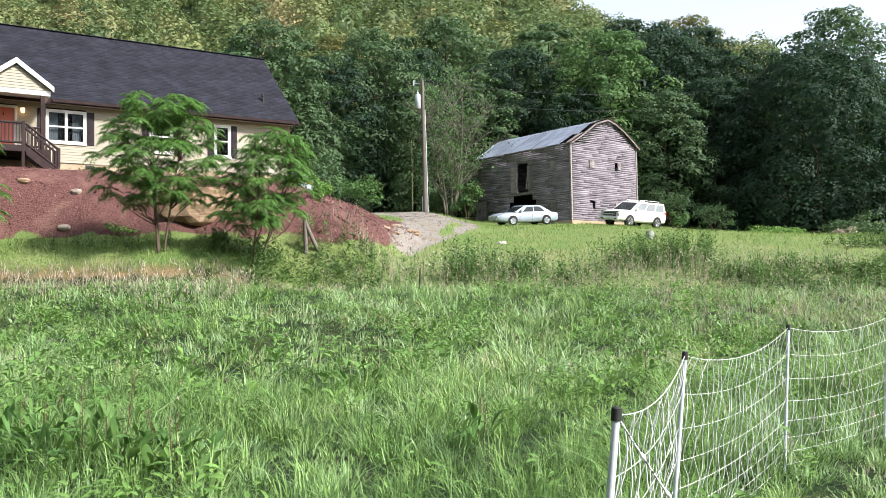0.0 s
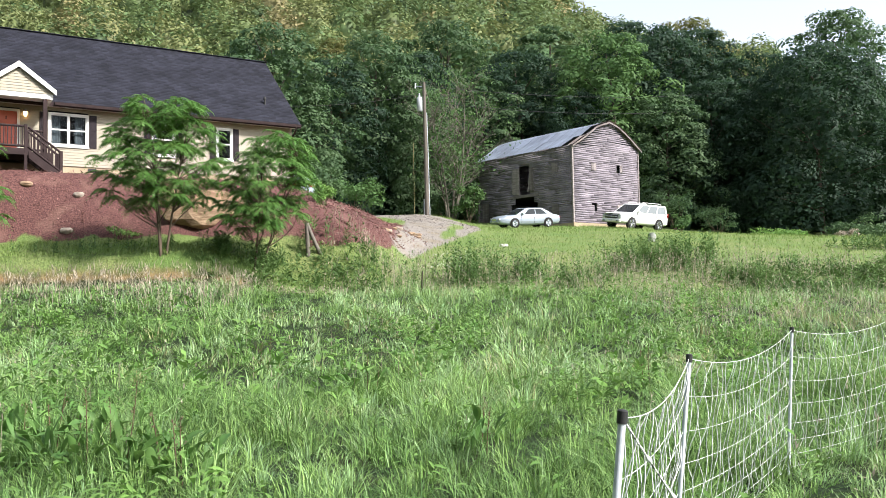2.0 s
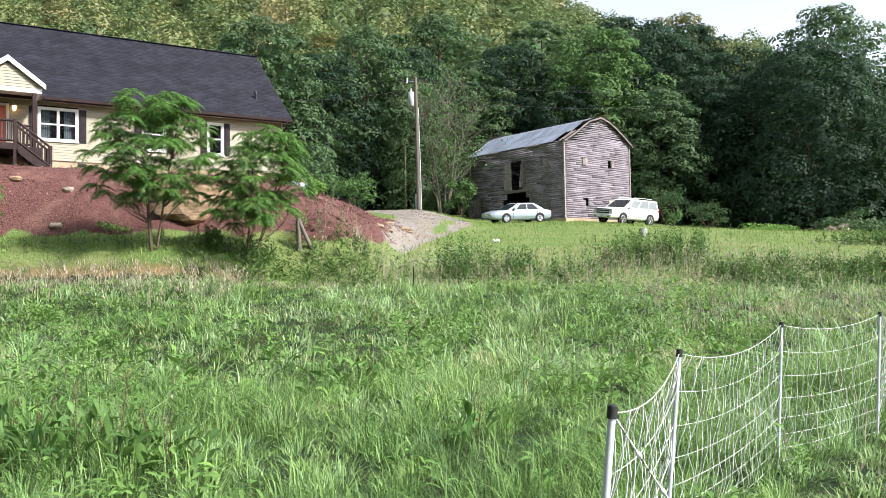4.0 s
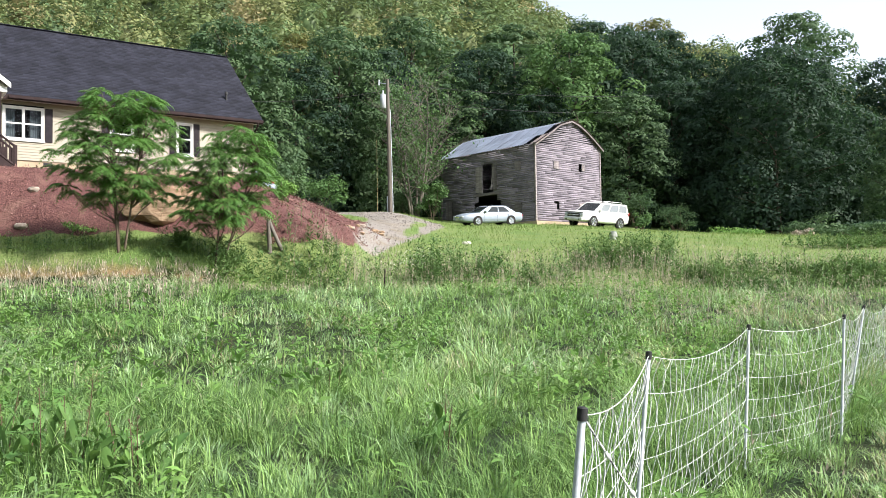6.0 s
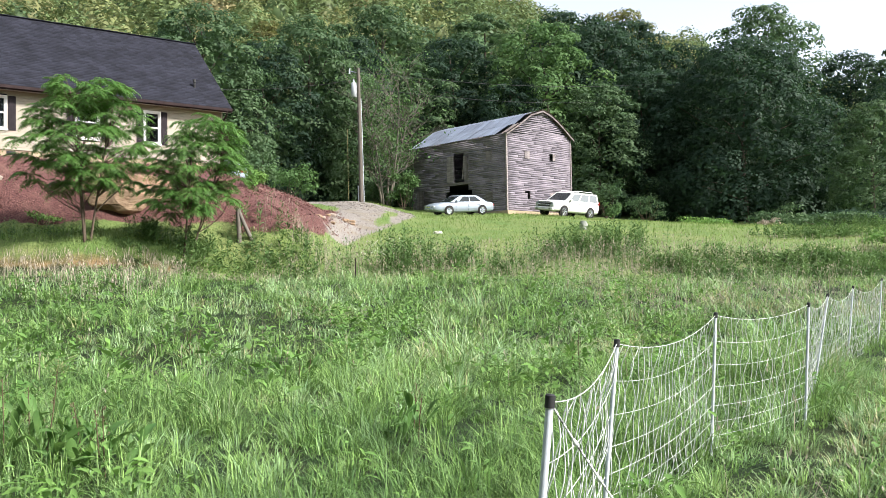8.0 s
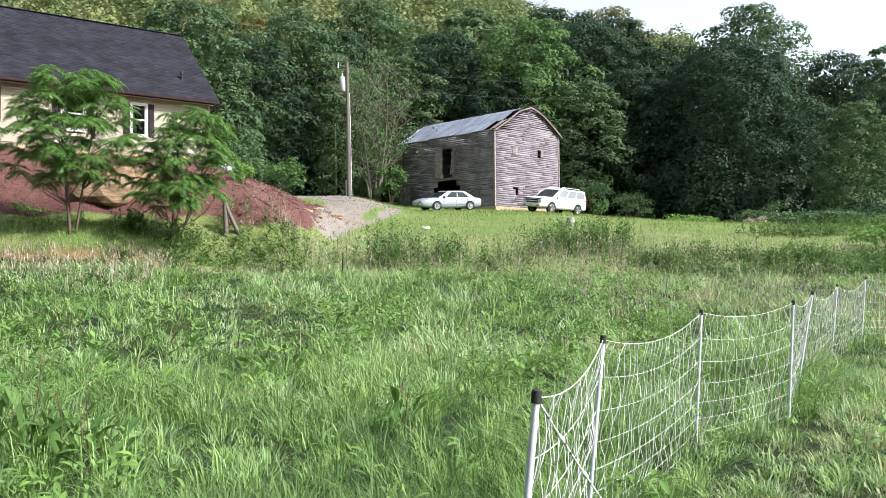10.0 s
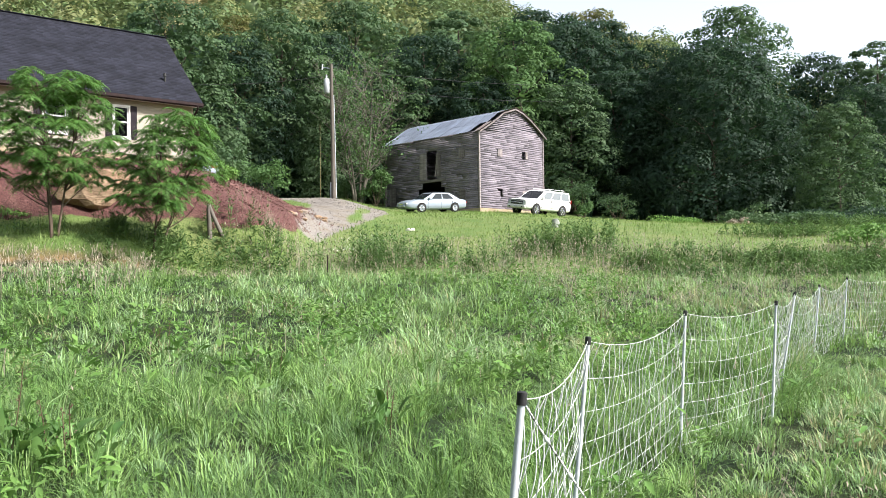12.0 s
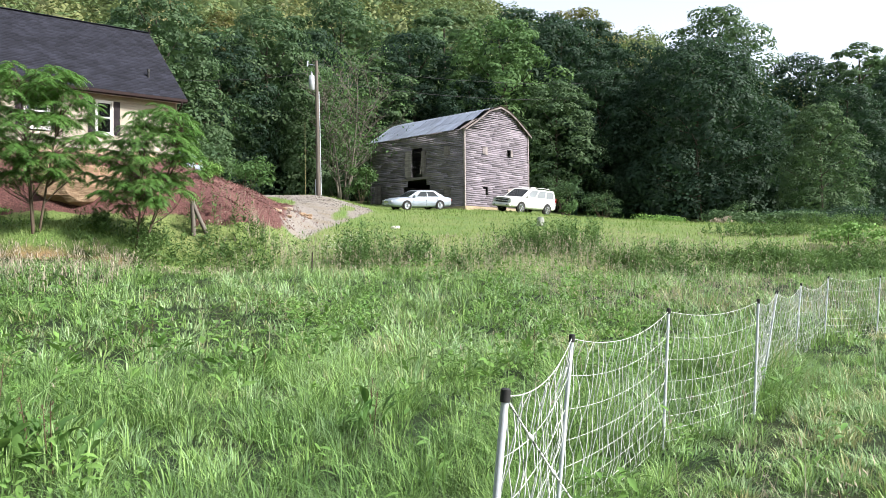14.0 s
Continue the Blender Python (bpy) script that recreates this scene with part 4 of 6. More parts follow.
def broadleaf(height, width, layers, per, size, leaf_mat, low=0.03, shape=0.40, bark=None):
    """A forest tree built at the origin: trunk with limbs, and a deep crown of many overlapping sprays."""
    root = thing("tree", Matrix(), "tall broad-leaved tree with a dense green crown", "tree")
    f = (np.arange(layers) + rng.uniform(0, 1, layers)) / layers
    spread = np.where(f > shape, np.sqrt(np.clip(1 - ((f - shape) / (1.02 - shape)) ** 2, 0, 1)), 0.80 + 0.20 * f / shape) * width / 2
    a = np.arange(layers) * 2.399 + rng.uniform(-0.4, 0.4, layers)
    bulge = 1 + 0.16 * np.sin(3 * a + 7 * f) + 0.10 * np.sin(5 * a - 11 * f)
    r = np.clip(spread * bulge * rng.uniform(0.72, 1.0, layers) - 0.3, 0.1, None)
    z = height * (low + (0.985 - low) * f)
    C = np.stack([r * np.cos(a), r * np.sin(a), z], -1)
    O = np.stack([np.cos(a), np.sin(a), 0 * a], -1) * np.clip(1.15 - 0.6 * f, 0.3, 1)[:, None]
    R = width * rng.uniform(0.090, 0.170, layers) * (1.10 - 0.40 * f)
    wood = [limb((0, 0, -0.6), (rng.normal(0, 0.3), rng.normal(0, 0.3), height * 0.9), height * 0.017, height * 0.003, 0.03, 8, 8)]
    for c in C[::9]:
        wood.append(limb((c[0] * 0.04, c[1] * 0.04, max(0.8, c[2] * 0.8 - 0.6)), c, height * 0.005, height * 0.0015))
    part_np("trunk", *joined(wood), bark or BARK, root, smooth=True)
    k = layers * 9
    t, q, b = rng.uniform(low, 0.86, k), rng.uniform(0, 1, k), rng.uniform(0, 2 * np.pi, k)
    wide = np.interp(t, [0, shape, 0.75, 1], [0.36, 0.38, 0.26, 0.05]) * width * np.sqrt(q)
    inner = leaf_quads(np.stack([wide * np.cos(b), wide * np.sin(b), t * height], -1), rng.normal(0, 0.6, (k, 3)) + (0, 0, 0.8), rng.normal(0, 1, (k, 3)), rng.uniform(0.6, 1.0, k), rng.uniform(0.5, 0.8, k))
    part_np("crown", *joined([sprays(C, O, R, per, size), inner]), leaf_mat, root)
    return root


def woodland(name, label, spots, leaf_mat, size_at, n_leaves, core=True):
    """Distant woods as one mass of crowns; spots are x, y, z, width, height, and the tone of the whole tree."""
    bits, tone = [], []
    for x, y, z, w, h, hue in spots:
        top = z + h * 0.60
        lobes = [(x, y, top, w * 0.30, 1.1)]
        for i in range(8):
            a = i * 2.4 + rng.uniform(0, 0.8)
            f = (i + 0.5) / 8
            q = w * (0.40 - 0.30 * f)
            lobes.append((x + q * np.cos(a), y + q * np.sin(a), z + h * (0.46 + 0.40 * f), w * rng.uniform(0.14, 0.22), 0.85))
        here = [lobed_crown(lobes, n_leaves, size_at(y), shell=0.72, jitter=0.40, heart=(x, y, z + h * 0.45))]
        if core:
            here += [blob(x, y, top - 0.05 * h, w * 0.22, 1.1), blob(x, y, z + h * 0.25, w * 0.24, 1.2)]
        bits += here
        tone += [np.full(sum(len(b[0]) for b in here), np.clip(hue, 0, 1))]
    me = mesh_data(name, *joined(bits), leaf_mat)
    me.attributes.new("tone", "FLOAT", "POINT").data.foreach_set("value", np.concatenate(tone).astype(np.float32))
    return tagged(new(name, me), label, "woods", kind="stuff")


def hillside(y0, y1, step, grow):
    y = y0
    while y < y1:
        s = step * (1 + grow * (y - y0))
        for x in np.arange(-0.60 * y - 6, 0.74 * y + 6, s):
            px, py = x + rng.uniform(-0.4, 0.4) * s, y + rng.uniform(-0.4, 0.4) * s
            h = rng.uniform(13, 20) * (1.2 if px / py > 0.5 else 1.0)
            # the last term paints sunlight into the colour, stronger to the left
            hue = 0.34 + 0.30 * ripple(px * 0.05, py * 0.04) + rng.normal(0, 0.24) + 0.22 * smooth01(0.15, -0.3, px / py)
            yield px, py, float(land(px, py)) - 1.0, s * rng.uniform(0.95, 1.35), h, hue
        y += s * 0.85


woodland("hillside_woods", "wooded hillside of green and olive broad-leaved trees, tinted as sunlit towards the left", list(hillside(105, 330, 12.0, 0.0012)), WOODS, lambda y: 0.72 + (y - 110) * 0.0032, 480)

kinds = {
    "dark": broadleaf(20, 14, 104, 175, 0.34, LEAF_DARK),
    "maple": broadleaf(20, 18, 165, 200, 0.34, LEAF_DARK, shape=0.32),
    "mid": broadleaf(20, 13, 94, 170, 0.34, LEAF_MID),
    "light": broadleaf(20, 12.5, 94, 170, 0.34, LEAF_LIGHT),
    "olive": broadleaf(20, 11, 66, 170, 0.31, LEAF_OLIVE, low=0.10),
    "slim": broadleaf(20, 9.5, 62, 165, 0.31, LEAF_MID, low=0.06, shape=0.5),
}
used = set()


def forest_tree(kind, x, y, height, width_factor=1.0):
    src = kinds[kind]
    k = height / 20
    m = pose(x, y, float(land(x, y)) - 0.1, 0, 0, rng.uniform(0, 360)) @ Matrix.Diagonal((k * width_factor, k * width_factor, k, 1))
    if kind not in used:
        used.add(kind)
        src.matrix_world = m
        tagged(src, group="trees at the edge of the woods")
        return src
    root = copy_thing(src, pose(0, 0, 0))
    root.matrix_basis = m
    return root


# the edge of the woods, from the house round to the meadow's far side
for row in (("mid", -14.5, 72, 17, 1.1), ("dark", -10.5, 80, 16, 1.0), ("mid", -6.6, 84, 19, 1.1), ("dark", -2.6, 90, 18, 1.0),
            ("olive", -12.0, 96, 20, 1.1), ("slim", 4.2, 86, 15, 1.2), ("dark", 8.6, 92, 18, 1.1), ("light", 17.2, 86, 19.5, 1.05),
            ("mid", 21.8, 81, 13, 1.15), ("slim", 12.6, 97, 21, 1.3), ("dark", 25.0, 92, 20, 1.0), ("dark", 27.6, 84, 15, 1.1),
            ("olive", 31.0, 104, 23, 1.1), ("maple", 35.6, 78, 17.3, 1.05), ("dark", 29.8, 98, 21, 1.0), ("dark", 43.5, 90, 16, 1.1),
            ("mid", 54.0, 112, 26, 1.0), ("olive", 61.5, 112, 16, 1.1), ("mid", 40.3, 65, 10.5, 1.05), ("dark", 48.5, 74, 13, 1.1),
            ("slim", 64.0, 95, 19, 1.25), ("mid", 70.0, 98, 18, 1.1), ("dark", 61.5, 103, 18.5, 1.0), ("dark", 58.0, 78, 16, 1.0),
            ("mid", 0.5, 100, 22, 1.1), ("dark", -20.0, 90, 19, 1.1), ("dark", 14.0, 84, 13, 1.0), ("mid", -1.8, 81, 13, 0.9),
            ("dark", 33.0, 88, 18, 1.0), ("dark", 23.5, 101, 22, 1.1)):
    forest_tree(*row)


def thicket():
    """Undergrowth along the foot of the woods."""
    for i in range(62):
        x = -24 + i * 1.42 + rng.uniform(-0.8, 0.8)
        y = np.interp(x, [-24, -8, 6, 20, 30, 45, 64], [70, 82, 84, 80, 79, 78, 70]) + rng.uniform(-1.5, 3.5)
        yield x, y, float(land(x, y)) - 0.6, rng.uniform(3.0, 5.0), rng.uniform(3.0, 5.5), 0.5


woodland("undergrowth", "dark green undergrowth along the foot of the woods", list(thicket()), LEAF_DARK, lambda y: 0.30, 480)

# ---- small walnut trees on the bank ----
def fronds(tips, outs, per_tip, length):
    """Compound leaves: arching stalks with pairs of hanging leaflets, in rosettes at the twig tips."""
    leaf, stalk = [], []
    for tip, out in zip(tips, outs):
        base = rng.uniform(0, 2 * np.pi)
        for j in range(per_tip):
            a = base + j * 2.4
            h = np.array([np.cos(a), np.sin(a), 0]) * 0.8 + out * 0.55
            h[2] = 0
            h = unit(h)
            L = length * rng.uniform(0.7, 1.2)
            rise, fall = rng.uniform(0.05, 0.55), rng.uniform(0.45, 0.95)
            t = np.linspace(0, 1, 12)[:, None]
            P = tip + h * L * (t - 0.12 * t ** 3) + np.array([0, 0, 1.0]) * L * (rise * t - fall * t ** 2)
            stalk.append(tube(P[::3], [0.006, 0.005, 0.004, 0.003], 3))
            T = unit(np.gradient(P, axis=0))
            side = unit(np.cross(T, np.array([0, 0, 1.0])))
            up = np.cross(side, T)
            for s in (-1, 1):
                c = P[1:]
                d = side[1:] * s + T[1:] * 0.45 - np.array([0, 0, 0.35])
                ll = L * 0.26 * np.sin(np.pi * (0.18 + 0.72 * t[1:, 0])) * rng.uniform(0.85, 1.15, 11)
                leaf.append(leaf_quads(c, up[1:] + side[1:] * s * 0.3 + rng.normal(0, 0.12, (11, 3)), d, ll, ll * 0.34))
    return leaf, stalk


def walnut(x, y, height, width, tips_n, stems, lean=(0, 0), label="young walnut tree with drooping compound leaves on the bank"):
    z = float(land(x, y))
    root = thing("walnut_tree", pose(x, y, z), label, "tree", "young trees on the bank")
    tips, outs, wood, twigs = [], [], [], []
    heads = []
    for i in range(stems):
        a = 2 * np.pi * i / stems + rng.uniform(-0.4, 0.4)
        foot = np.array([0.10 * np.cos(a), 0.10 * np.sin(a), -0.2])
        head = np.array([lean[0] + width * 0.20 * np.cos(a), lean[1] + width * 0.20 * np.sin(a), height * rng.uniform(0.72, 0.86)])
        mid = foot + (head - foot) * 0.45 + np.array([-0.05 * np.cos(a), -0.05 * np.sin(a), 0.1])
        t = np.linspace(0, 1, 9)[:, None]
        P = foot * (1 - t) ** 2 + 2 * mid * t * (1 - t) + head * t ** 2
        wood.append(tube(P, np.linspace(0.042, 0.014, 9), 7))
        heads.append(P)
    for k in range(tips_n):
        f = (k + 0.5) / tips_n
        zz = height * (0.30 + 0.64 * f)
        spread = width / 2 * np.sin(np.pi * (0.24 + 0.66 * f)) ** 0.65
        a = k * 2.399 + rng.uniform(-0.4, 0.4)
        r = spread * rng.uniform(0.35, 1.0)
        tip = np.array([lean[0] * f + r * np.cos(a), lean[1] * f + r * np.sin(a), zz + rng.uniform(-0.15, 0.15)])
        P = heads[int(np.argmin([np.linalg.norm(p[5][:2] - tip[:2]) for p in heads]))]
        q = P[int(np.clip(np.searchsorted(P[:, 2], zz - 0.35 - 0.5 * r), 2, 8))]
        twigs.append(limb(q, tip, 0.020, 0.007, 0.10, 5, 6))
        tips.append(tip)
        outs.append(np.array([np.cos(a), np.sin(a), 0]) * r / (spread + 0.01))
    part_np("trunk", *joined(wood), TWIG_BARK, root, smooth=True)
    for tw in twigs:
        part_np("branch", *tw, TWIG_BARK, root, smooth=True)
    leaf, stalk = fronds(tips, outs, 8, 0.66)
    part_np("leaves", *joined(leaf), LEAF_WALNUT, root, "bright green compound leaves", kind="stuff")
    part_np("leaf_stalk", *joined(stalk), STALK, root, kind="stuff")
    return root


TWIG_BARK = surface("brown_bark", (0.085, 0.060, 0.045), (0.15, 0.115, 0.085), scale=5, fine=25, stretch=(2, 2, 0.5), rough=0.9, bump=0.4, bump_scale=30)
STALK = surface("green_stalk", (0.10, 0.15, 0.04), (0.14, 0.17, 0.05), rough=0.6, bump=0)
walnut(-9.05, 26.7, 5.25, 3.75, 120, 3)
walnut(-6.0, 26.7, 4.5, 2.8, 88, 2, lean=(0.75, 0))
walnut(-15.7, 26.7, 4.2, 3.0, 36, 2)

GREY_BARK = surface("dull_grey_bark", (0.13, 0.115, 0.095), (0.20, 0.18, 0.15), scale=4, fine=20, rough=0.95, bump=0.3)

# ---- thin grey tree with few leaves beside the pole ----
bare = thing("sparse_tree", pose(0.7, 73, float(land(0.7, 73))), "thin grey half-bare tree with sparse pale leaves", "tree")
wood, ends = [], []
for i in range(5):
    a = i * 1.3
    foot, head = np.array([0.2 * np.cos(a), 0.2 * np.sin(a), -0.3]), np.array([2.6 * np.cos(a), 2.0 * np.sin(a), rng.uniform(9.5, 12.5)])
    wood.append(limb(foot, head, 0.12, 0.025, 0.05, 6, 8))
    for j in range(16):
        f = rng.uniform(0.2, 0.98)
        p = foot + (head - foot) * f
        q = p + np.array([rng.normal(0, 1.3), rng.normal(0, 1.0), rng.uniform(0.6, 2.4)])
        wood.append(limb(p, q, 0.05, 0.012, 0.1, 4, 5))
        ends.append(q)
        for k in range(7):
            e = q + np.array([rng.normal(0, 0.7), rng.normal(0, 0.6), rng.uniform(0.2, 1.2)])
            wood.append(limb(p + (q - p) * rng.uniform(0.4, 1), e, 0.018, 0.007, 0.1, 3, 4))
            ends.append(e)
part_np("trunk", *joined(wood), GREY_BARK, bare, smooth=True)
ends = np.array(ends)
pick = rng.integers(0, len(ends), 4600)
C = ends[pick] + rng.normal(0, 0.5, (4600, 3))
keep = (rng.uniform(0, 1, 4600) < np.where(C[:, 2] < 7, 1.0, 0.65))
C = C[keep]
part_np("crown", *leaf_quads(C, rng.normal(0, 1, C.shape) + (0, -0.4, 0.8), rng.normal(0, 1, C.shape), rng.uniform(0.2, 0.42, len(C)), rng.uniform(0.12, 0.24, len(C))), LEAF_LIGHT, bare)


# ---- bushes ----
def bush(x, y, w, h, mat, label="rounded green bush", leaf=0.16, n=1100, name="bush"):
    z = float(land(x, y))
    root = thing(name, pose(x, y, z), label, "bush", "bushes round the lawn")
    lobes = [(0, 0, h * 0.45, w * 0.33, 0.9 * h / w)]
    for i in range(9):
        a = i * 0.75 + rng.uniform(0, 0.5)
        r = w * rng.uniform(0.13, 0.22)
        lobes.append((w * 0.32 * np.cos(a), w * 0.32 * np.sin(a), h * rng.uniform(0.25, 0.85), r, min(1.2, h / w)))
    stems = [limb((0, 0, -0.1), (q[0] * 0.8, q[1] * 0.8, q[2]), 0.02, 0.008) for q in lobes]
    part_np("stem", *joined(stems), TWIG_BARK, root, kind="stuff")
    part_np("leaves", *joined([lobed_crown(lobes, n, leaf, shell=0.3)]), mat, root, kind="stuff")
    return root


bush(19.4, 68.0, 1.6, 1.7, LEAF_LIGHT, "rounded pale green bush beside the white car")
bush(23.0, 70, 4.0, 2.4, LEAF_MID, "low spreading green bush by the woods")
bush(20.6, 74, 3.6, 4.2, LEAF_MID, "leafy green bush at the wood's edge", 0.22)
bush(26.5, 66, 5.0, 1.3, WEED, "low sprawling green bush on the lawn's edge")
bush(29.6, 61, 1.7, 1.3, STRAW, "dry orange-tipped shrub beside the dirt path")
bush(31.0, 63, 4.4, 2.2, LEAF_MID, "leafy green bush at the wood's edge", 0.22)
bush(34.0, 58, 6.0, 1.5, LEAF_DARK, "broad dark green bush beyond the meadow", 0.2, 1800)
bush(38.5, 54, 7.0, 1.3, LEAF_DARK, "broad dark green bush beyond the meadow", 0.2, 2000)
bush(43.5, 56, 7.0, 1.4, LEAF_DARK, "broad dark green bush beyond the meadow", 0.2, 2000)
bush(24.5, 44, 5.0, 0.9, LEAF_MID, "broad green bush beyond the ditch", 0.18, 1700)
bush(28.5, 47, 6.0, 1.1, LEAF_DARK, "broad green bush beyond the ditch", 0.18, 2000)
bush(32.5, 46, 6.0, 1.2, LEAF_DARK, "broad dark green bush beyond the ditch", 0.18, 2000)
bush(25.0, 33, 4.0, 1.3, WEED, "tangled green bush on the ditch bank", 0.15, 1700)
bush(21.0, 32, 3.4, 1.1, WEED, "tangled green bush on the ditch bank", 0.15, 1500)
bush(-9.6, 62, 5.0, 4.6, LEAF_MID, "leafy shrub behind the raised bank", 0.24, 1800)
bush(-7.0, 66, 5.0, 3.6, LEAF_LIGHT, "leafy shrub behind the raised bank", 0.24, 1600)
bush(-12.0, 58, 4.0, 6.5, LEAF_MID, "tall shrub beside the house", 0.24, 1800)
bush(2.2, 71.5, 3.0, 3.4, LEAF_LIGHT, "leafy shrub round the foot of the bare tree", 0.22, 1300)
bush(0.2, 75, 3.4, 3.2, LEAF_MID, "low leafy shrub below the bare tree", 0.22, 1100)
bush(3.0, 77.5, 2.6, 4.6, LEAF_MID, "leafy shrub beside the barn", 0.22, 1100)
bush(-4.85, 33.6, 0.95, 0.95, WEED, "small rounded green shrub on the mulch bank", 0.10, 900)
bush(-16.0, 33.4, 0.7, 0.45, WEED, "small green shrub against the foundation", 0.09, 200)
bush(-11.6, 29.9, 1.3, 0.5, WEED, "low green weeds at the foot of the bank", 0.10, 350)

# ---- stones ----
def stone(x, y, sx, sy, sz, mat, label, rough=0.22, sink=0.3, name="stone", turn=0.0):
    bm = bmesh.new()
    bmesh.ops.create_icosphere(bm, subdivisions=3, radius=1.0)
    off = Vector((x * 3.1, y * 1.7, 0))
    for v in bm.verts:
        n = noise.noise(v.co * 1.3 + off) + 0.5 * noise.noise(v.co * 3.1 + off)
        v.co *= 1 + rough * n
        v.co.z = max(-0.9, min(v.co.z, 0.75 + 0.15 * n))
        step = round(v.co.z * 4) / 4
        v.co.z = v.co.z * 0.5 + step * 0.5
        v.co = Vector((v.co.x * sx, v.co.y * sy, v.co.z * sz))
    ob = new(name, bm_mesh(name, bm, mat))
    ob.matrix_world = pose(x, y, float(land(x, y)) + sz * (1 - 2 * sink) * 0.5, 0, 0, turn)
    return tagged(ob, label, "stone")


stone(-8.75, 30.75, 1.35, 0.9, 0.85, ROCK, "large tan sandstone outcrop in the mulch bank", 0.55, 0.36, "boulder", 30)
stone(-10.0, 31.3, 0.75, 0.5, 0.45, ROCK, "tan sandstone boulder in the mulch bank", 0.3, 0.3, "boulder", 20)
stone(-13.6, 30.9, 0.19, 0.15, 0.13, PALE_ROCK, "pale stone lying on the red mulch")
stone(-13.5, 29.7, 0.22, 0.16, 0.14, PALE_ROCK, "pale stone at the foot of the mulch bank")
stone(-15.4, 30.6, 0.25, 0.15, 0.12, ROCK, "flat tan stone on the red mulch")
stone(3.0, 42.0, 0.24, 0.16, 0.13, surface("white_stone", (0.72, 0.70, 0.64), (0.58, 0.56, 0.50), rough=0.8), "white stone on the lawn")
for i in range(12):
    f = i / 11
    sx = random.uniform(0.10, 0.24)
    st = stone(-2.75 + 1.25 * f + random.uniform(-0.3, 0.3), 37.6 + 8.0 * f, sx, sx * 0.75, sx * 0.6, ROCK if i % 3 else PALE_ROCK, "tan edging stone between mulch and gravel drive", 0.3)
    tagged(st, group="edging stones along the drive")

# ---- wooden posts and small things on the bank ----
def wood_post(x, y, h, r, tilt, label):
    g = float(land(x, y))
    root = thing("wooden_post", pose(x, y, g, tilt[0], tilt[1], 0), label, "post")
    V, F = tube([(0, 0, -0.3), (0, 0, h * 0.6), (0.01, 0, h * 0.96), (0.01, 0, h)], [r, r * 0.93, r * 0.9, r * 0.55], 9)
    part_np("shaft", V, F, POLE_WOOD if r > 0.05 else BROWN_PAINT, root, smooth=True)
    return root


wood_post(-4.75, 29.0, 1.15, 0.085, (0, -2), "weathered wooden fence post among the weeds")
wood_post(-4.35, 29.0, 1.10, 0.075, (0, -24), "leaning wooden brace beside the fence post")
wood_post(-0.72, 25.6, 0.95, 0.022, (0, 1), "thin dark stake at the meadow's edge")
stump = stone(10.75, 43, 0.21, 0.19, 0.42, surface("mossy_grey_stone", (0.26, 0.28, 0.25), (0.36, 0.37, 0.34), scale=4, rough=0.9), "grey mossy standing stone on the lawn", 0.2, 0.15, "standing_stone")


# ---- cars ----
def car_material(name, color, rough, metal):
    return surface(name, color, tuple(c * 0.93 for c in color), scale=1.2, rough=rough, metal=metal, bump=0, coat=0.15)


TYRE = surface("tyre_rubber", (0.018, 0.018, 0.019), (0.03, 0.03, 0.03), rough=0.85)
CHROME = surface("bright_alloy", (0.66, 0.67, 0.69), (0.55, 0.56, 0.58), rough=0.25, metal=0.9, bump=0)
CAR_GLASS, _n, _l, _p = nodes_of("tinted_car_glass")
_p.inputs["Base Color"].default_value = (0.020, 0.026, 0.030, 1)
_p.inputs["Roughness"].default_value = 0.05
_p.inputs["Specular IOR Level"].default_value = 0.3
# Pale base colour and raised IOR stand in for reflected white sky
SIDE_GLASS, _n, _l, _p = nodes_of("sky_tinted_side_glass")
_p.inputs["Base Color"].default_value = (0.22, 0.24, 0.26, 1)
_p.inputs["Roughness"].default_value = 0.06
_p.inputs["IOR"].default_value = 2.2
RED_LENS = surface("red_lamp_lens", (0.35, 0.015, 0.012), (0.28, 0.01, 0.01), rough=0.2, bump=0)
CLEAR_LENS = surface("clear_lamp_lens", (0.55, 0.57, 0.60), (0.42, 0.44, 0.47), scale=20, rough=0.12, bump=0)
PLATE = surface("pale_plate", (0.62, 0.63, 0.66), (0.55, 0.56, 0.60), rough=0.5, bump=0)


def car_body(stations):
    """Lofted lower body from stations x, low, top, half width."""
    bm = bmesh.new()
    rings = []
    for x, zl, zt, w in stations:
        half = [(0, zl), (0.82 * w, zl), (0.97 * w, zl + 0.10), (w, zl + 0.45 * (zt - zl)), (0.985 * w, zl + 0.72 * (zt - zl)), (0.93 * w, zt - 0.035), (0.80 * w, zt), (0, zt + 0.025)]
        full = half + [(-a, b) for a, b in half[-2:0:-1]]
        rings.append([bm.verts.new((x, a, b)) for a, b in full])
    k = len(rings[0])
    for r, s in zip(rings, rings[1:]):
        for i in range(k):
            bm.faces.new((r[i], r[(i + 1) % k], s[(i + 1) % k], s[i]))
    bm.faces.new(rings[0])
    bm.faces.new(rings[-1][::-1])
    return bm


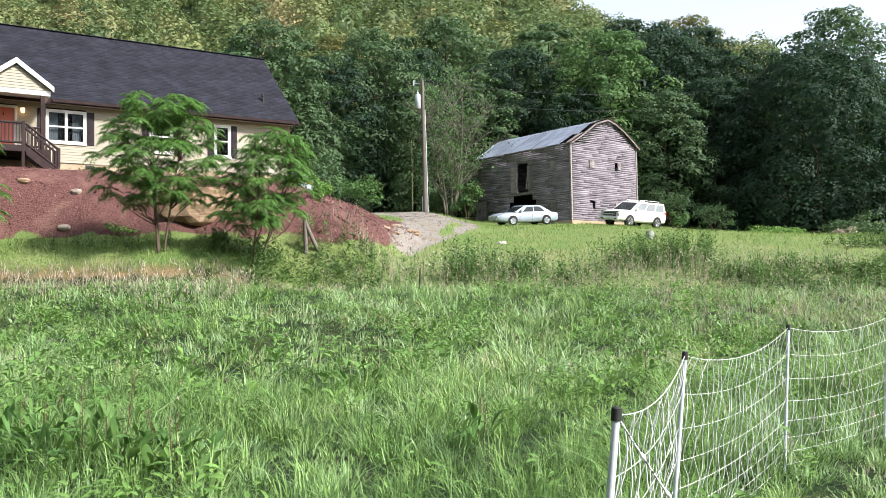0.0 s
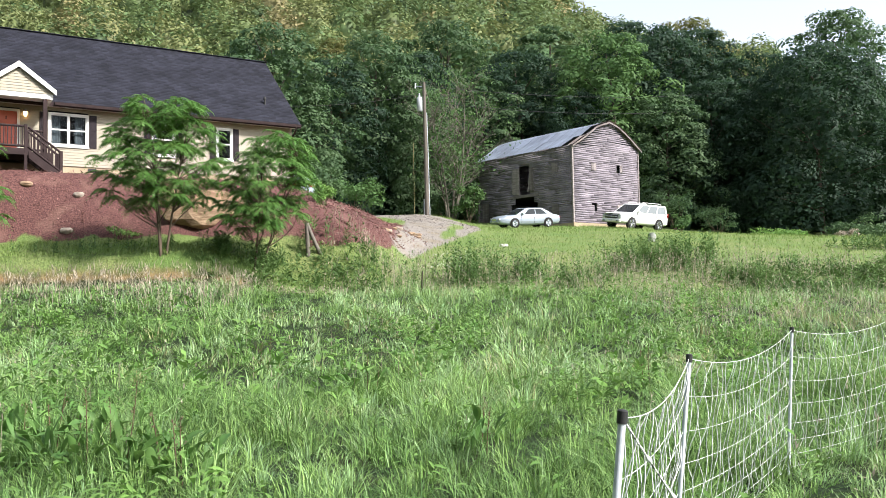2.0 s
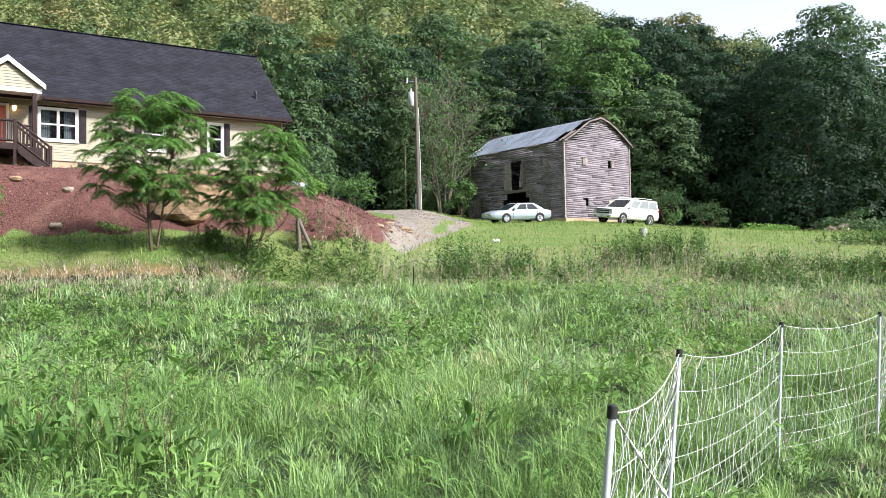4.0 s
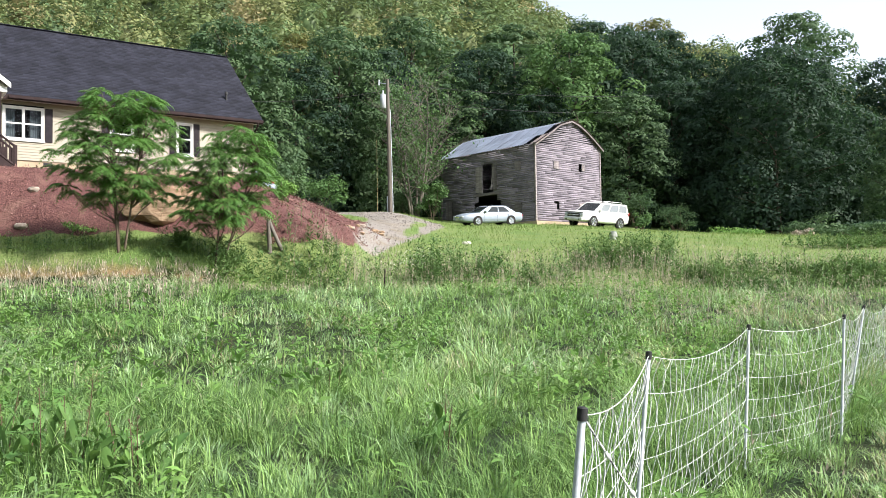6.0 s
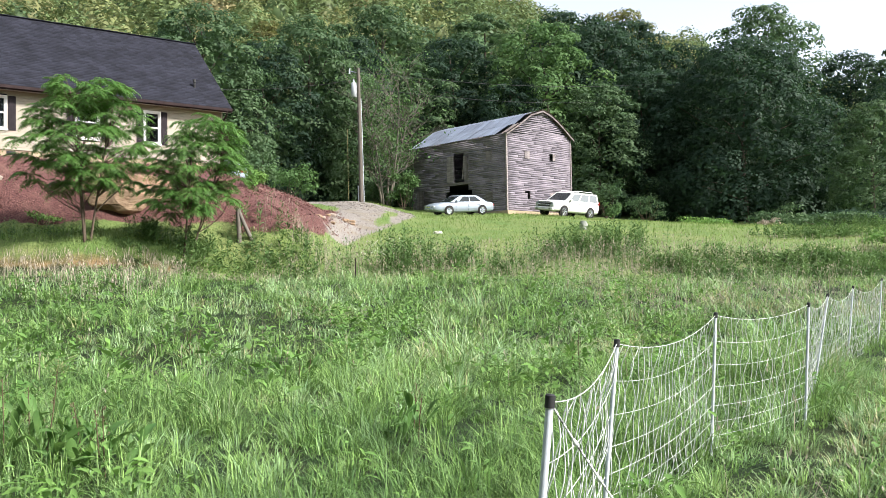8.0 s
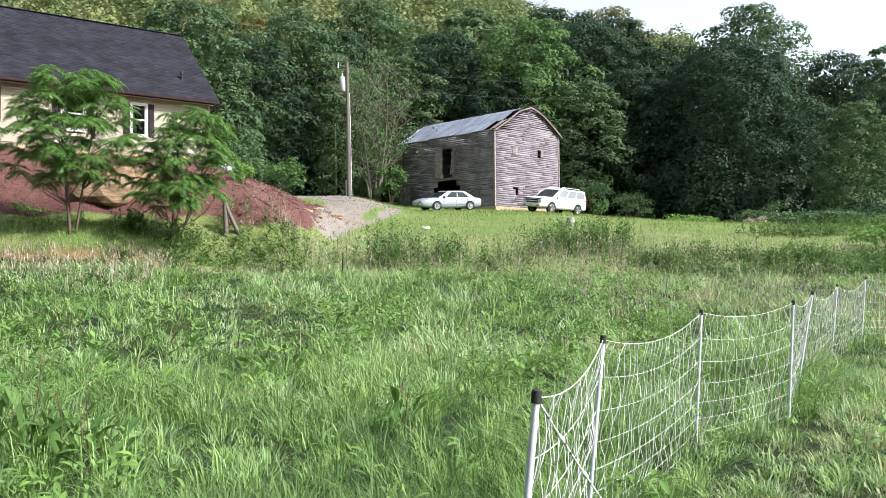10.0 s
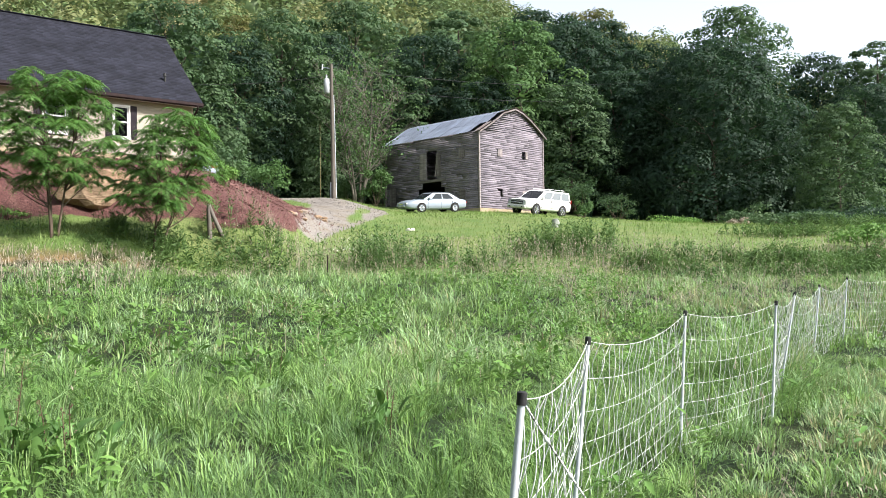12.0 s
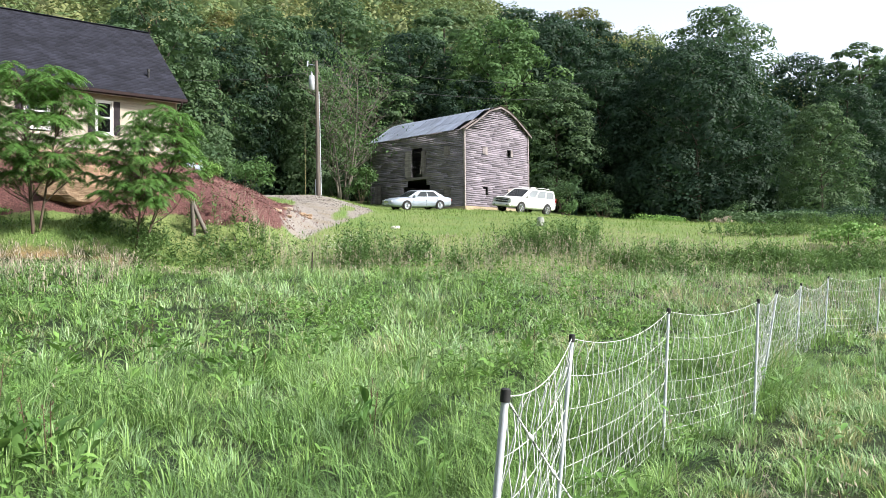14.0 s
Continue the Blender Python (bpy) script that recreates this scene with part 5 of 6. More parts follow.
def side_quad(bm, lo, hi, a, b, c, d, out):
    """A pane on a leaning cabin side: lo and hi give the sill and roof edge; a..d are shares along and up."""
    def at(u, v):
        p, q = lo[0].lerp(lo[1], u), hi[0].lerp(hi[1], u)
        return p.lerp(q, v)
    pts = [at(u, v) + out for u, v in (a, b, c, d)]
    back = [p - out * 1.6 for p in pts]
    f = [bm.verts.new(p) for p in pts]
    g = [bm.verts.new(p) for p in back]
    bm.faces.new(f)
    for i in range(4):
        bm.faces.new((f[i], g[i], g[(i + 1) % 4], f[(i + 1) % 4]))


def build_car(name, label, x, y, heading, stations, cabin, wheels, radius, paint, suv):
    hx, hy = math.cos(radians(heading)), math.sin(radians(heading))
    wb = wheels[1] - wheels[0]
    zf, zr = (float(land(x + hx * wb / 2 * s, y + hy * wb / 2 * s)) for s in (1, -1))
    zl, zq = (float(land(x - hy * 0.8 * s, y + hx * 0.8 * s)) for s in (1, -1))
    m = pose(x, y, (zf + zr) / 2 + 0.02, 0, 0, heading) @ Matrix.Rotation(-math.atan2(zf - zr, wb), 4, "Y") @ Matrix.Rotation(math.atan2(zl - zq, 1.6), 4, "X")
    car = thing(name, m, label, "car")
    body = part("body", car_body(stations), paint, car, smooth=True)
    body.modifiers.new("round", "BEVEL").width = 0.03
    xb0, xb1, zb, wbm, xr0, xr1, zt, wt = cabin
    bm = bmesh.new()
    lows = [bm.verts.new(c) for c in ((xb0, -wbm, zb), (xb1, -wbm, zb), (xb1, wbm, zb), (xb0, wbm, zb))]
    mids = [bm.verts.new(c) for c in ((xr0, -wt, zt - 0.03), (xr1, -wt, zt - 0.03), (xr1, wt, zt - 0.03), (xr0, wt, zt - 0.03))]
    ups = [bm.verts.new(c) for c in ((xr0 + 0.12, -wt + 0.14, zt), (xr1 - 0.12, -wt + 0.14, zt), (xr1 - 0.12, wt - 0.14, zt), (xr0 + 0.12, wt - 0.14, zt))]
    for p, q in ((lows, mids), (mids, ups)):
        for i in range(4):
            bm.faces.new((p[i], p[(i + 1) % 4], q[(i + 1) % 4], q[i]))
    bm.faces.new(ups)
    part("cabin", bm, paint, car)
    V3 = Vector
    splits = suv if isinstance(suv, list) else []
    for s in (-1, 1):
        lo = (V3((xb0, s * wbm, zb)), V3((xb1, s * wbm, zb)))
        hi = (V3((xr0, s * wt, zt - 0.03)), V3((xr1, s * wt, zt - 0.03)))
        for u0, u1 in splits:
            bm = bmesh.new()
            side_quad(bm, lo, hi, (u0, 0.10), (u1, 0.10), (u1, 0.86), (u0, 0.86), V3((0, s * 0.012, 0.004)))
            part("side_window", bm, SIDE_GLASS if len(splits) > 2 else CAR_GLASS, car)
        bm = bmesh.new()
        box(bm, xb1 - 0.62, xb1 - 0.44, s * (wbm + 0.06) - 0.09, s * (wbm + 0.06) + 0.09, zb + 0.02, zb + 0.18, bevel=0.03)
        part("wing_mirror", bm, paint if not splits[0][0] > 0.5 else BLACK_PLASTIC, car)
        hw = max(q[3] for q in stations)
        for hxp in (xb1 - 1.35, xb1 - 2.35):
            part("door_handle", boxed(hxp - 0.10, hxp + 0.10, s * hw * 0.97 - 0.025, s * hw * 0.97 + 0.025, zb - 0.18, zb - 0.145), paint, car)
        for hxp in (xb1 - 0.42, xb1 - 1.5, xb1 - 2.5):
            part("door_seam", boxed(hxp - 0.006, hxp + 0.006, s * hw * 0.985 - 0.014, s * hw * 0.985 + 0.014, zb - 0.62, zb - 0.04), BLACK_PLASTIC, car)
        part("sill_trim", boxed(wheels[0] + radius + 0.1, wheels[1] - radius - 0.1, s * hw * 0.98 - 0.03, s * hw * 0.98 + 0.03, stations[3][1] + 0.26, stations[3][1] + 0.33), paint, car)
    for xe, xt, nm in ((xb1, xr1, "windscreen"), (xb0, xr0, "rear_window")):
        bm = bmesh.new()
        o = V3((0.012 if nm == "windscreen" else -0.012, 0, 0.012))
        side_quad(bm, (V3((xe, -wbm, zb)), V3((xe, wbm, zb))), (V3((xt, -wt, zt - 0.03)), V3((xt, wt, zt - 0.03))), (0.06, 0.06), (0.94, 0.06), (0.93, 0.9), (0.07, 0.9), o)
        part(nm, bm, CAR_GLASS, car)
    hw = max(q[3] for q in stations)
    for wx in wheels:
        for s in (-1, 1):
            wheel = new("wheel")
            wheel.parent = car
            # flat dark disc on the body paints the shaded gap round the tyre
            bm = bmesh.new()
            bmesh.ops.create_circle(bm, cap_ends=True, radius=radius + 0.055, segments=22, matrix=Matrix.Translation((wx, s * (hw + 0.004), radius + 0.02)) @ Matrix.Rotation(math.pi / 2, 4, "X"))
            part("wheel_well_shade", bm, DARK, wheel)
            V, F = tube([(wx, s * (hw - 0.2), radius), (wx, s * (hw - 0.02), radius), (wx, s * (hw + 0.012), radius), (wx, s * (hw + 0.02), radius)], [radius, radius, radius * 0.96, radius * 0.66], 22)
            part_np("tyre", V, F, TYRE, wheel, smooth=True)
            bm = bmesh.new()
            bmesh.ops.create_circle(bm, cap_ends=True, radius=radius * 0.68, segments=20, matrix=Matrix.Translation((wx, s * (hw + 0.010), radius)) @ Matrix.Rotation(math.pi / 2, 4, "X"))
            part("rim_well", bm, TIN if not (suv and len(splits) > 2) else BLACK_PLASTIC, wheel)
            V, F = [], []
            for k in range(6):
                a = k * math.pi / 3
                pts = [(0.10 * radius, 0.05), (0.66 * radius, 0.045)]
                p = [np.array([wx + rr * math.cos(a), s * (hw + 0.022), radius + rr * math.sin(a)]) for rr, _ in pts]
                v, f = tube(p, [0.07 * radius / 0.36 * 0.5, 0.10 * radius / 0.36 * 0.5], 4)
                F += [tuple(q + len(V) for q in ff) for ff in f]
                V += [tuple(q) for q in v]
            ring_p = [(wx + radius * 0.66 * math.cos(b), s * (hw + 0.018), radius + radius * 0.66 * math.sin(b)) for b in np.linspace(0, 2 * np.pi, 21)]
            v, f = tube(ring_p, 0.018, 5)
            F += [tuple(q + len(V) for q in ff) for ff in f]
            V += [tuple(q) for q in v]
            v, f = tube([(wx, s * (hw + 0.0), radius), (wx, s * (hw + 0.035), radius)], [0.09, 0.05], 10)
            F += [tuple(q + len(V) for q in ff) for ff in f]
            V += [tuple(q) for q in v]
            part_np("rim", np.array(V), np.array(F), CHROME, wheel, "bright alloy rim")
    return car, body


SILVER = car_material("silver_blue_paint", (0.34, 0.39, 0.46), 0.38, 0.2)
WHITE_PAINT = car_material("white_car_paint", (0.78, 0.78, 0.78), 0.35, 0.0)
sedan_st = [(-2.62, 0.42, 0.80, 0.62), (-2.55, 0.32, 0.90, 0.80), (-2.30, 0.26, 0.96, 0.90), (-1.3, 0.22, 1.00, 0.95), (0.0, 0.20, 0.99, 0.965), (1.1, 0.20, 0.97, 0.96), (1.9, 0.23, 0.92, 0.93), (2.40, 0.28, 0.82, 0.87), (2.62, 0.36, 0.70, 0.74), (2.68, 0.42, 0.62, 0.60)]
sedan, _b = build_car("sedan", "silver-blue four-door sedan parked before the barn", 6.25, 63.6, 203, sedan_st, (-1.95, 1.25, 0.965, 0.89, -1.05, 0.35, 1.49, 0.78), (-1.45, 1.42), 0.335, SILVER, [(0.16, 0.47), (0.50, 0.80)])
part("grille", boxed(2.655, 2.70, -0.34, 0.34, 0.56, 0.68, bevel=0.01), CHROME, sedan)
for s in (-1, 1):
    part("headlight", boxed(2.50, 2.645, s * 0.58 - 0.19, s * 0.58 + 0.19, 0.60, 0.73, bevel=0.03), CLEAR_LENS, sedan)
    part("tail_light", boxed(-2.635, -2.55, s * 0.55 - 0.20, s * 0.55 + 0.20, 0.66, 0.80, bevel=0.02), RED_LENS, sedan)
part("bumper", boxed(2.56, 2.74, -0.66, 0.66, 0.40, 0.54, bevel=0.04), SILVER, sedan)
part("number_plate", boxed(2.742, 2.752, -0.16, 0.16, 0.40, 0.52), PLATE, sedan)
suv_st = [(-2.54, 0.50, 1.08, 0.84), (-2.48, 0.40, 1.14, 0.95), (-2.2, 0.36, 1.19, 0.99), (-1.0, 0.34, 1.21, 1.00), (0.6, 0.34, 1.21, 1.00), (1.3, 0.36, 1.19, 0.99), (2.2, 0.38, 1.12, 0.97), (2.48, 0.40, 1.02, 0.92), (2.56, 0.46, 0.95, 0.84)]
suv, _b = build_car("suv", "white full-size sport utility car parked beside the barn", 14.95, 65.2, 216, suv_st, (-2.42, 1.35, 1.18, 0.94, -2.28, 0.42, 1.87, 0.80), (-1.47, 1.48), 0.395, WHITE_PAINT, [(0.05, 0.30), (0.34, 0.60), (0.64, 0.90)])
part("grille", boxed(2.545, 2.60, -0.60, 0.60, 0.70, 0.95, bevel=0.02), BLACK_PLASTIC, suv, "black grille")
part("grille_bar", boxed(2.603, 2.625, -0.60, 0.60, 0.795, 0.855, bevel=0.008), CHROME, suv)
for s in (-1, 1):
    part("headlight", boxed(2.42, 2.58, s * 0.75 - 0.14, s * 0.75 + 0.14, 0.74, 0.96, bevel=0.03), CLEAR_LENS, suv)
    part("fog_light", boxed(2.655, 2.68, s * 0.62 - 0.08, s * 0.62 + 0.08, 0.47, 0.55, bevel=0.01), BLACK_PLASTIC, suv)
    part("tail_light", boxed(-2.56, -2.46, s * 0.88 - 0.07, s * 0.88 + 0.05, 1.02, 1.30, bevel=0.02), RED_LENS, suv)
    V, F = tube([(-1.9, s * 0.66, 1.92), (-1.8, s * 0.66, 1.98), (0.1, s * 0.66, 1.98), (0.2, s * 0.66, 1.92)], 0.022, 6)
    part_np("roof_rail", V, F, WHITE_PAINT, suv)
part("hood_guard", boxed(2.40, 2.58, -0.80, 0.80, 1.005, 1.045, bevel=0.015), BLACK_PLASTIC, suv, "dark bonnet guard")
part("bumper", boxed(2.48, 2.655, -0.90, 0.90, 0.42, 0.66, bevel=0.05), WHITE_PAINT, suv)
part("number_plate", boxed(2.658, 2.668, -0.16, 0.16, 0.48, 0.60), PLATE, suv)

suv.matrix_world = suv.matrix_world @ Matrix.Scale(1.06, 4)
side_car = copy_thing(sedan, pose(-8.75, 45.6, float(land(-8.75, 45.6)) + 0.04, 0, 0, 122))
tagged(side_car, "pale four-door sedan parked beside the house", "car")

# ---- net fence ----
def post_sites():
    """Foot and top of each netting post along the run."""
    return [((0.40, 2.54), (0.52, 2.54)), ((1.11, 4.27), (1.23, 4.27)), ((2.47, 6.16), (2.54, 6.16)), ((3.74, 7.17), (3.81, 7.17)),
            ((4.62, 8.69), (4.84, 8.69)), ((6.27, 10.85), (6.40, 10.85)), ((8.15, 13.16), (8.26, 13.16)), ((9.59, 13.86), (9.70, 13.86)),
            ((11.6, 14.5), (11.7, 14.5)), ((13.8, 15.2), (13.9, 15.2))]


fence = thing("net_fence", Matrix(), "white electric netting fence on white posts with black caps", "fence")
tops, feet = [], []
for (fx, fy), (tx, ty) in post_sites():
    g = float(land(fx, fy))
    a, b = np.array([fx, fy, g - 0.12]), np.array([tx, ty, g + 1.07])
    feet.append(np.array([fx, fy, g + 0.03]))
    tops.append(b)
    r = 0.0125
    p = part_np("post", *tube([a, a + (b - a) * 0.5, b], r, 8), POST_WHITE, fence, smooth=True)
    d = unit(b - a)
    part_np("cap", *joined([tube([b - d * 0.034, b + d * 0.004], r * 1.3, 10), tube([b + d * 0.004, b + d * 0.008], [r * 1.3, r * 0.9], 10), tube([b + d * 0.008, b + d * 0.0085], [r * 0.9, 0.0005], 10)]), BLACK_PLASTIC, p, "black plastic cap")
    part_np("spike", *tube([a - d * 0.12, a + d * 0.02], 0.004, 5), TIN, p)

HEIGHTS = [0.985, 0.80, 0.63, 0.47, 0.33, 0.21, 0.11, 0.02]
for i in range(len(tops) - 1):
    span = np.linalg.norm(tops[i + 1] - tops[i])
    n = 61
    t = np.linspace(0, 1, n)
    hang = 0.105 * span / 2.4

    def line_at(f, tt):
        """A point of the line at share f of the post's height, hanging between two posts."""
        tt = np.asarray(tt)[:, None]
        a, b = feet[i] + (tops[i] - feet[i]) * f, feet[i + 1] + (tops[i + 1] - feet[i + 1]) * f
        return a + (b - a) * tt - np.array([0, 0, 1.0]) * (hang * (0.25 + 0.75 * f)) * 4 * tt * (1 - tt)
    for k, f in enumerate(HEIGHTS):
        P = line_at(f, t)
        bead = 0.8 + 0.55 * (np.arange(n) % 2)
        part_np("line_wire", *tube(P, 0.0014 * bead * (1.25 if k == 0 else 1.0), 5), STRING, fence)
    strands = []
    m = int(span / 0.082)
    for j in range(1, m):
        u = np.full(22, j / m)
        f = np.linspace(HEIGHTS[0], HEIGHTS[-1], 22)
        P = np.concatenate([line_at(fk, [u[0]]) for fk in f])
        along = unit(tops[i + 1] - tops[i])
        ph, amp = rng.uniform(0, 6.3), rng.uniform(0.010, 0.030)
        wob = amp * np.sin(np.linspace(0, rng.uniform(14, 22), 22) + ph) + rng.normal(0, 0.004, 22)
        wob[0] = wob[-1] = 0
        side = np.array([-along[1], along[0], 0])
        P = P + along * wob[:, None] + side * (0.6 * amp * np.cos(np.linspace(0, 17, 22) + ph))[:, None]
        strands.append(tube(P, 0.0025, 3))
    part_np("netting", *joined(strands), STRING, fence, "wavy white upright net strands", kind="stuff")
# the tie cord from the first post's cap to a peg, and the beads on it
P0, P1 = tops[0] - (0, 0, 0.02), np.array([1.35, 3.0, 0.06])
t = np.linspace(0, 1, 30)[:, None]
P = P0 + (P1 - P0) * t - np.array([0, 0, 0.07]) * 4 * t * (1 - t)
cord = part_np("tie_cord", *tube(P, 0.0035, 5), surface("black_white_cord", (0.75, 0.76, 0.76), (0.05, 0.05, 0.05), scale=70, fine=160, rough=0.6, lo=0.52, hi=0.58, bump=0), fence, "twisted black and white cord")
for k in range(3, 29, 3):
    part_np("knot", *tube([P[k] - (P[k] - P[k - 1]) * 0.35, P[k], P[k] + (P[k] - P[k - 1]) * 0.35], [0.003, 0.009, 0.003], 6), STRING, cord)

# ---- meadow ----
def field_points(n, y0, y1, power=1.0, u0=-0.66, u1=0.86):
    y = (y0 ** power + rng.uniform(0, 1, n) * (y1 ** power - y0 ** power)) ** (1 / power)
    return rng.uniform(u0, u1, n) * y, y


def patch(x, y):
    """Where the meadow is lush (1) or thin (0)."""
    return np.clip(0.5 + 0.55 * ripple(x * 0.9 + 2, y * 0.9) + 0.35 * ripple(x * 2.7, y * 2.7 + 5), 0, 1)


def beyond_net(x, y):
    """1 on the grazed side of the net fence, 0 in the tall meadow."""
    run = np.interp(y, [0, 2.5, 4.3, 6.2, 7.2, 8.7, 10.9, 13.2, 13.9, 14.5, 15.2], [-0.6, 0.45, 1.15, 2.5, 3.8, 4.7, 6.3, 8.2, 9.6, 11.6, 13.8])
    return smooth01(0.0, 0.35, x - run) * (y < 15.5)


def tufts(n, per, y0, y1, power, width, segs, height, spread, blue=0.0):
    """Tussocks: blades fanning out from shared roots, each tussock with a height and a green of its own."""
    x, y = field_points(n, y0, y1, power)
    p, g = patch(x, y), beyond_net(x, y)
    keep = rng.uniform(0, 1, n) < 0.66 + 0.34 * p
    x, y, p, g = x[keep], y[keep], p[keep], g[keep]
    n = len(x)
    th = height * (0.28 + 0.95 * p ** 1.3) * rng.uniform(0.5, 1.5, n) * (1 - 0.52 * g)
    # blue moves the tone along the ramp; below zero it darkens
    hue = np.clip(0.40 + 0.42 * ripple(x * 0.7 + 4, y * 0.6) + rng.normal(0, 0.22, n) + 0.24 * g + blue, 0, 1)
    x, y, th, hue = (np.repeat(a, per) for a in (x, y, th, hue))
    k = len(x)
    a = rng.uniform(0, 2 * np.pi, k)
    r = spread * np.sqrt(rng.uniform(0, 1, k)) * np.clip(th / height, 0.5, 1.4)
    px, py = x + r * np.cos(a), y + r * np.sin(a)
    P = np.stack([px, py, land(px, py) - 0.015], -1)
    wind = 0.5 * np.sin(x * 1.7 + y * 0.6)
    V, F = blades(P, th * rng.uniform(0.5, 1.1, k), width * rng.uniform(0.6, 1.5, k), a + wind + rng.normal(0, 0.5, k), np.clip(rng.normal(0.60, 0.34, k) + r * 1.2, 0.05, 1.7), segs)
    return V, F, np.repeat(np.clip(hue + rng.normal(0, 0.06, k), 0, 1), 2 * (segs + 1))


def toned(name, pieces, mat):
    """One mesh of several pieces, each with the tone of its corners."""
    me = mesh_data(name, *joined([q[:2] for q in pieces]), mat)
    me.attributes.new("tone", "FLOAT", "POINT").data.foreach_set("value", np.concatenate([q[2] for q in pieces]).astype(np.float32))
    return new(name, me)


def round_about(n, per):
    """Thinner grass on all sides of the place where the camera stands."""
    a, r = rng.uniform(0, 2 * np.pi, n), 14 * np.sqrt(rng.uniform(0.004, 1, n))
    x, y = r * np.cos(a), r * np.sin(a)
    ok = (y < 1.7) | (x < -0.66 * y) | (x > 0.86 * y)
    x, y = np.repeat(x[ok], per), np.repeat(y[ok], per)
    k = len(x)
    x, y = x + rng.normal(0, 0.12, k), y + rng.normal(0, 0.12, k)
    V, F = blades(np.stack([x, y, land(x, y) - 0.015], -1), rng.uniform(0.15, 0.42, k), rng.uniform(0.010, 0.022, k), rng.uniform(0, 6.3, k), np.abs(rng.normal(0.5, 0.3, k)), 2)
    return V, F, np.full(len(V), 0.45)


meadow = toned("meadow_grass", [
    # short layers are toned down: painted shade beneath the tall tussocks
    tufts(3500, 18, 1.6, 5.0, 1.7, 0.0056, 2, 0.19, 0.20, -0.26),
    tufts(620, 62, 1.6, 5.0, 1.7, 0.0056, 3, 0.46, 0.17),
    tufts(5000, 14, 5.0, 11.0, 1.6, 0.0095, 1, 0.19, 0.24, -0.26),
    tufts(1300, 42, 5.0, 11.0, 1.6, 0.0090, 2, 0.50, 0.22),
    round_about(1100, 12),
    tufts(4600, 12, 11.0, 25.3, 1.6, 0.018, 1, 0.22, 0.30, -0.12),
    tufts(2500, 22, 11.0, 25.3, 1.6, 0.018, 2, 0.50, 0.30, 0.20),
], GRASS)
tagged(meadow, "long green meadow grass in uneven tussocks", "grass", kind="stuff")


def rosettes(n, y0, y1, per, size, u0=-0.66, u1=0.86, lift=0.16, keep=None):
    """Low broad-leaved plants among the grass."""
    x, y = field_points(n, y0, y1, 1.6, u0, u1)
    ok = beyond_net(x, y) < rng.uniform(0.1, 1.3, n)
    x, y = x[ok], y[ok]
    if keep is not None:
        ok = keep(x, y)
        x, y = x[ok], y[ok]
    k = len(x) * per
    x, y = np.repeat(x, per), np.repeat(y, per)
    a = rng.uniform(0, 2 * np.pi, k)
    h = rng.uniform(0.05, lift * 2, k)
    C = np.stack([x + 0.10 * np.cos(a) * rng.uniform(0, 1, k), y + 0.10 * np.sin(a) * rng.uniform(0, 1, k), land(x, y) + h], -1)
    D = np.stack([np.cos(a), np.sin(a), rng.uniform(-0.1, 0.9, k)], -1)
    N = np.stack([-0.4 * np.cos(a), -0.4 * np.sin(a), np.ones(k)], -1) + rng.normal(0, 0.25, (k, 3))
    s = size * rng.uniform(0.6, 1.4, k)
    return (lance_leaves(C, N, D, s * 1.2, s * 0.40, segs=3) if y1 < 9 else leaf_quads(C, N, D, s, s * 0.42))


herbs = new("meadow_weeds", mesh_data("meadow_weeds", *joined([
    rosettes(110, 2.2, 8, 11, 0.075),
    rosettes(300, 4.5, 8.9, 12, 0.075, u1=0.12, lift=0.18, keep=lambda x, y: ripple(x * 0.9, y * 0.9 + 4) > 0.12),
    rosettes(1200, 8, 25, 12, 0.10, keep=lambda x, y: ripple(x * 0.5, y * 0.5 + 4) > 0.0),
    rosettes(1000, 8, 22, 13, 0.11, u1=0.40, lift=0.22, keep=lambda x, y: ripple(x * 0.8 + 3, y * 0.6 + 1) > 0.14),
    rosettes(330, 9, 24, 14, 0.15, u1=0.30, lift=0.28, keep=lambda x, y: ripple(x * 0.6 + 7, y * 0.5 + 2) > 0.10),
]), WEED))
tagged(herbs, "broad-leaved green weeds among the grass", "weeds", kind="stuff")


def seed_heads(x, y, h, size):
    """Dry grass stalks with feathery heads."""
    n = len(x)
    P = np.stack([x, y, land(x, y)], -1)
    a = rng.uniform(0, 2 * np.pi, n)
    lean = np.abs(rng.normal(0.28, 0.18, n))
    st = blades(P, h, np.full(n, size * 0.16), a, lean, 3)
    top = P + np.stack([np.cos(a) * lean * h, np.sin(a) * lean * h, h * (1 - 0.35 * lean)], -1)
    bits = [st]
    for k in range(4):
        C = top + np.stack([rng.normal(0, 0.01, n), rng.normal(0, 0.01, n), -size * (0.8 + 0.55 * k) + rng.normal(0, 0.01, n)], -1)
        D = np.stack([rng.normal(0, 0.28, n) + np.cos(a) * 0.2, rng.normal(0, 0.28, n) + np.sin(a) * 0.2, np.ones(n)], -1)
        bits.append(leaf_quads(C, rng.normal(0, 1, (n, 3)) + (0, -0.6, 0), D, np.full(n, size * 1.3), np.full(n, size * 0.34)))
    return joined(bits)


xa, ya = rng.uniform(-13.5, -5.2, 380), rng.uniform(20.0, 24.2, 380)
xb, yb = field_points(260, 6, 24, 1.5)
xc, yc = rng.uniform(4.5, 14.5, 900), rng.uniform(15, 25, 900)
ok = ripple(xa * 0.8, ya) > -0.15
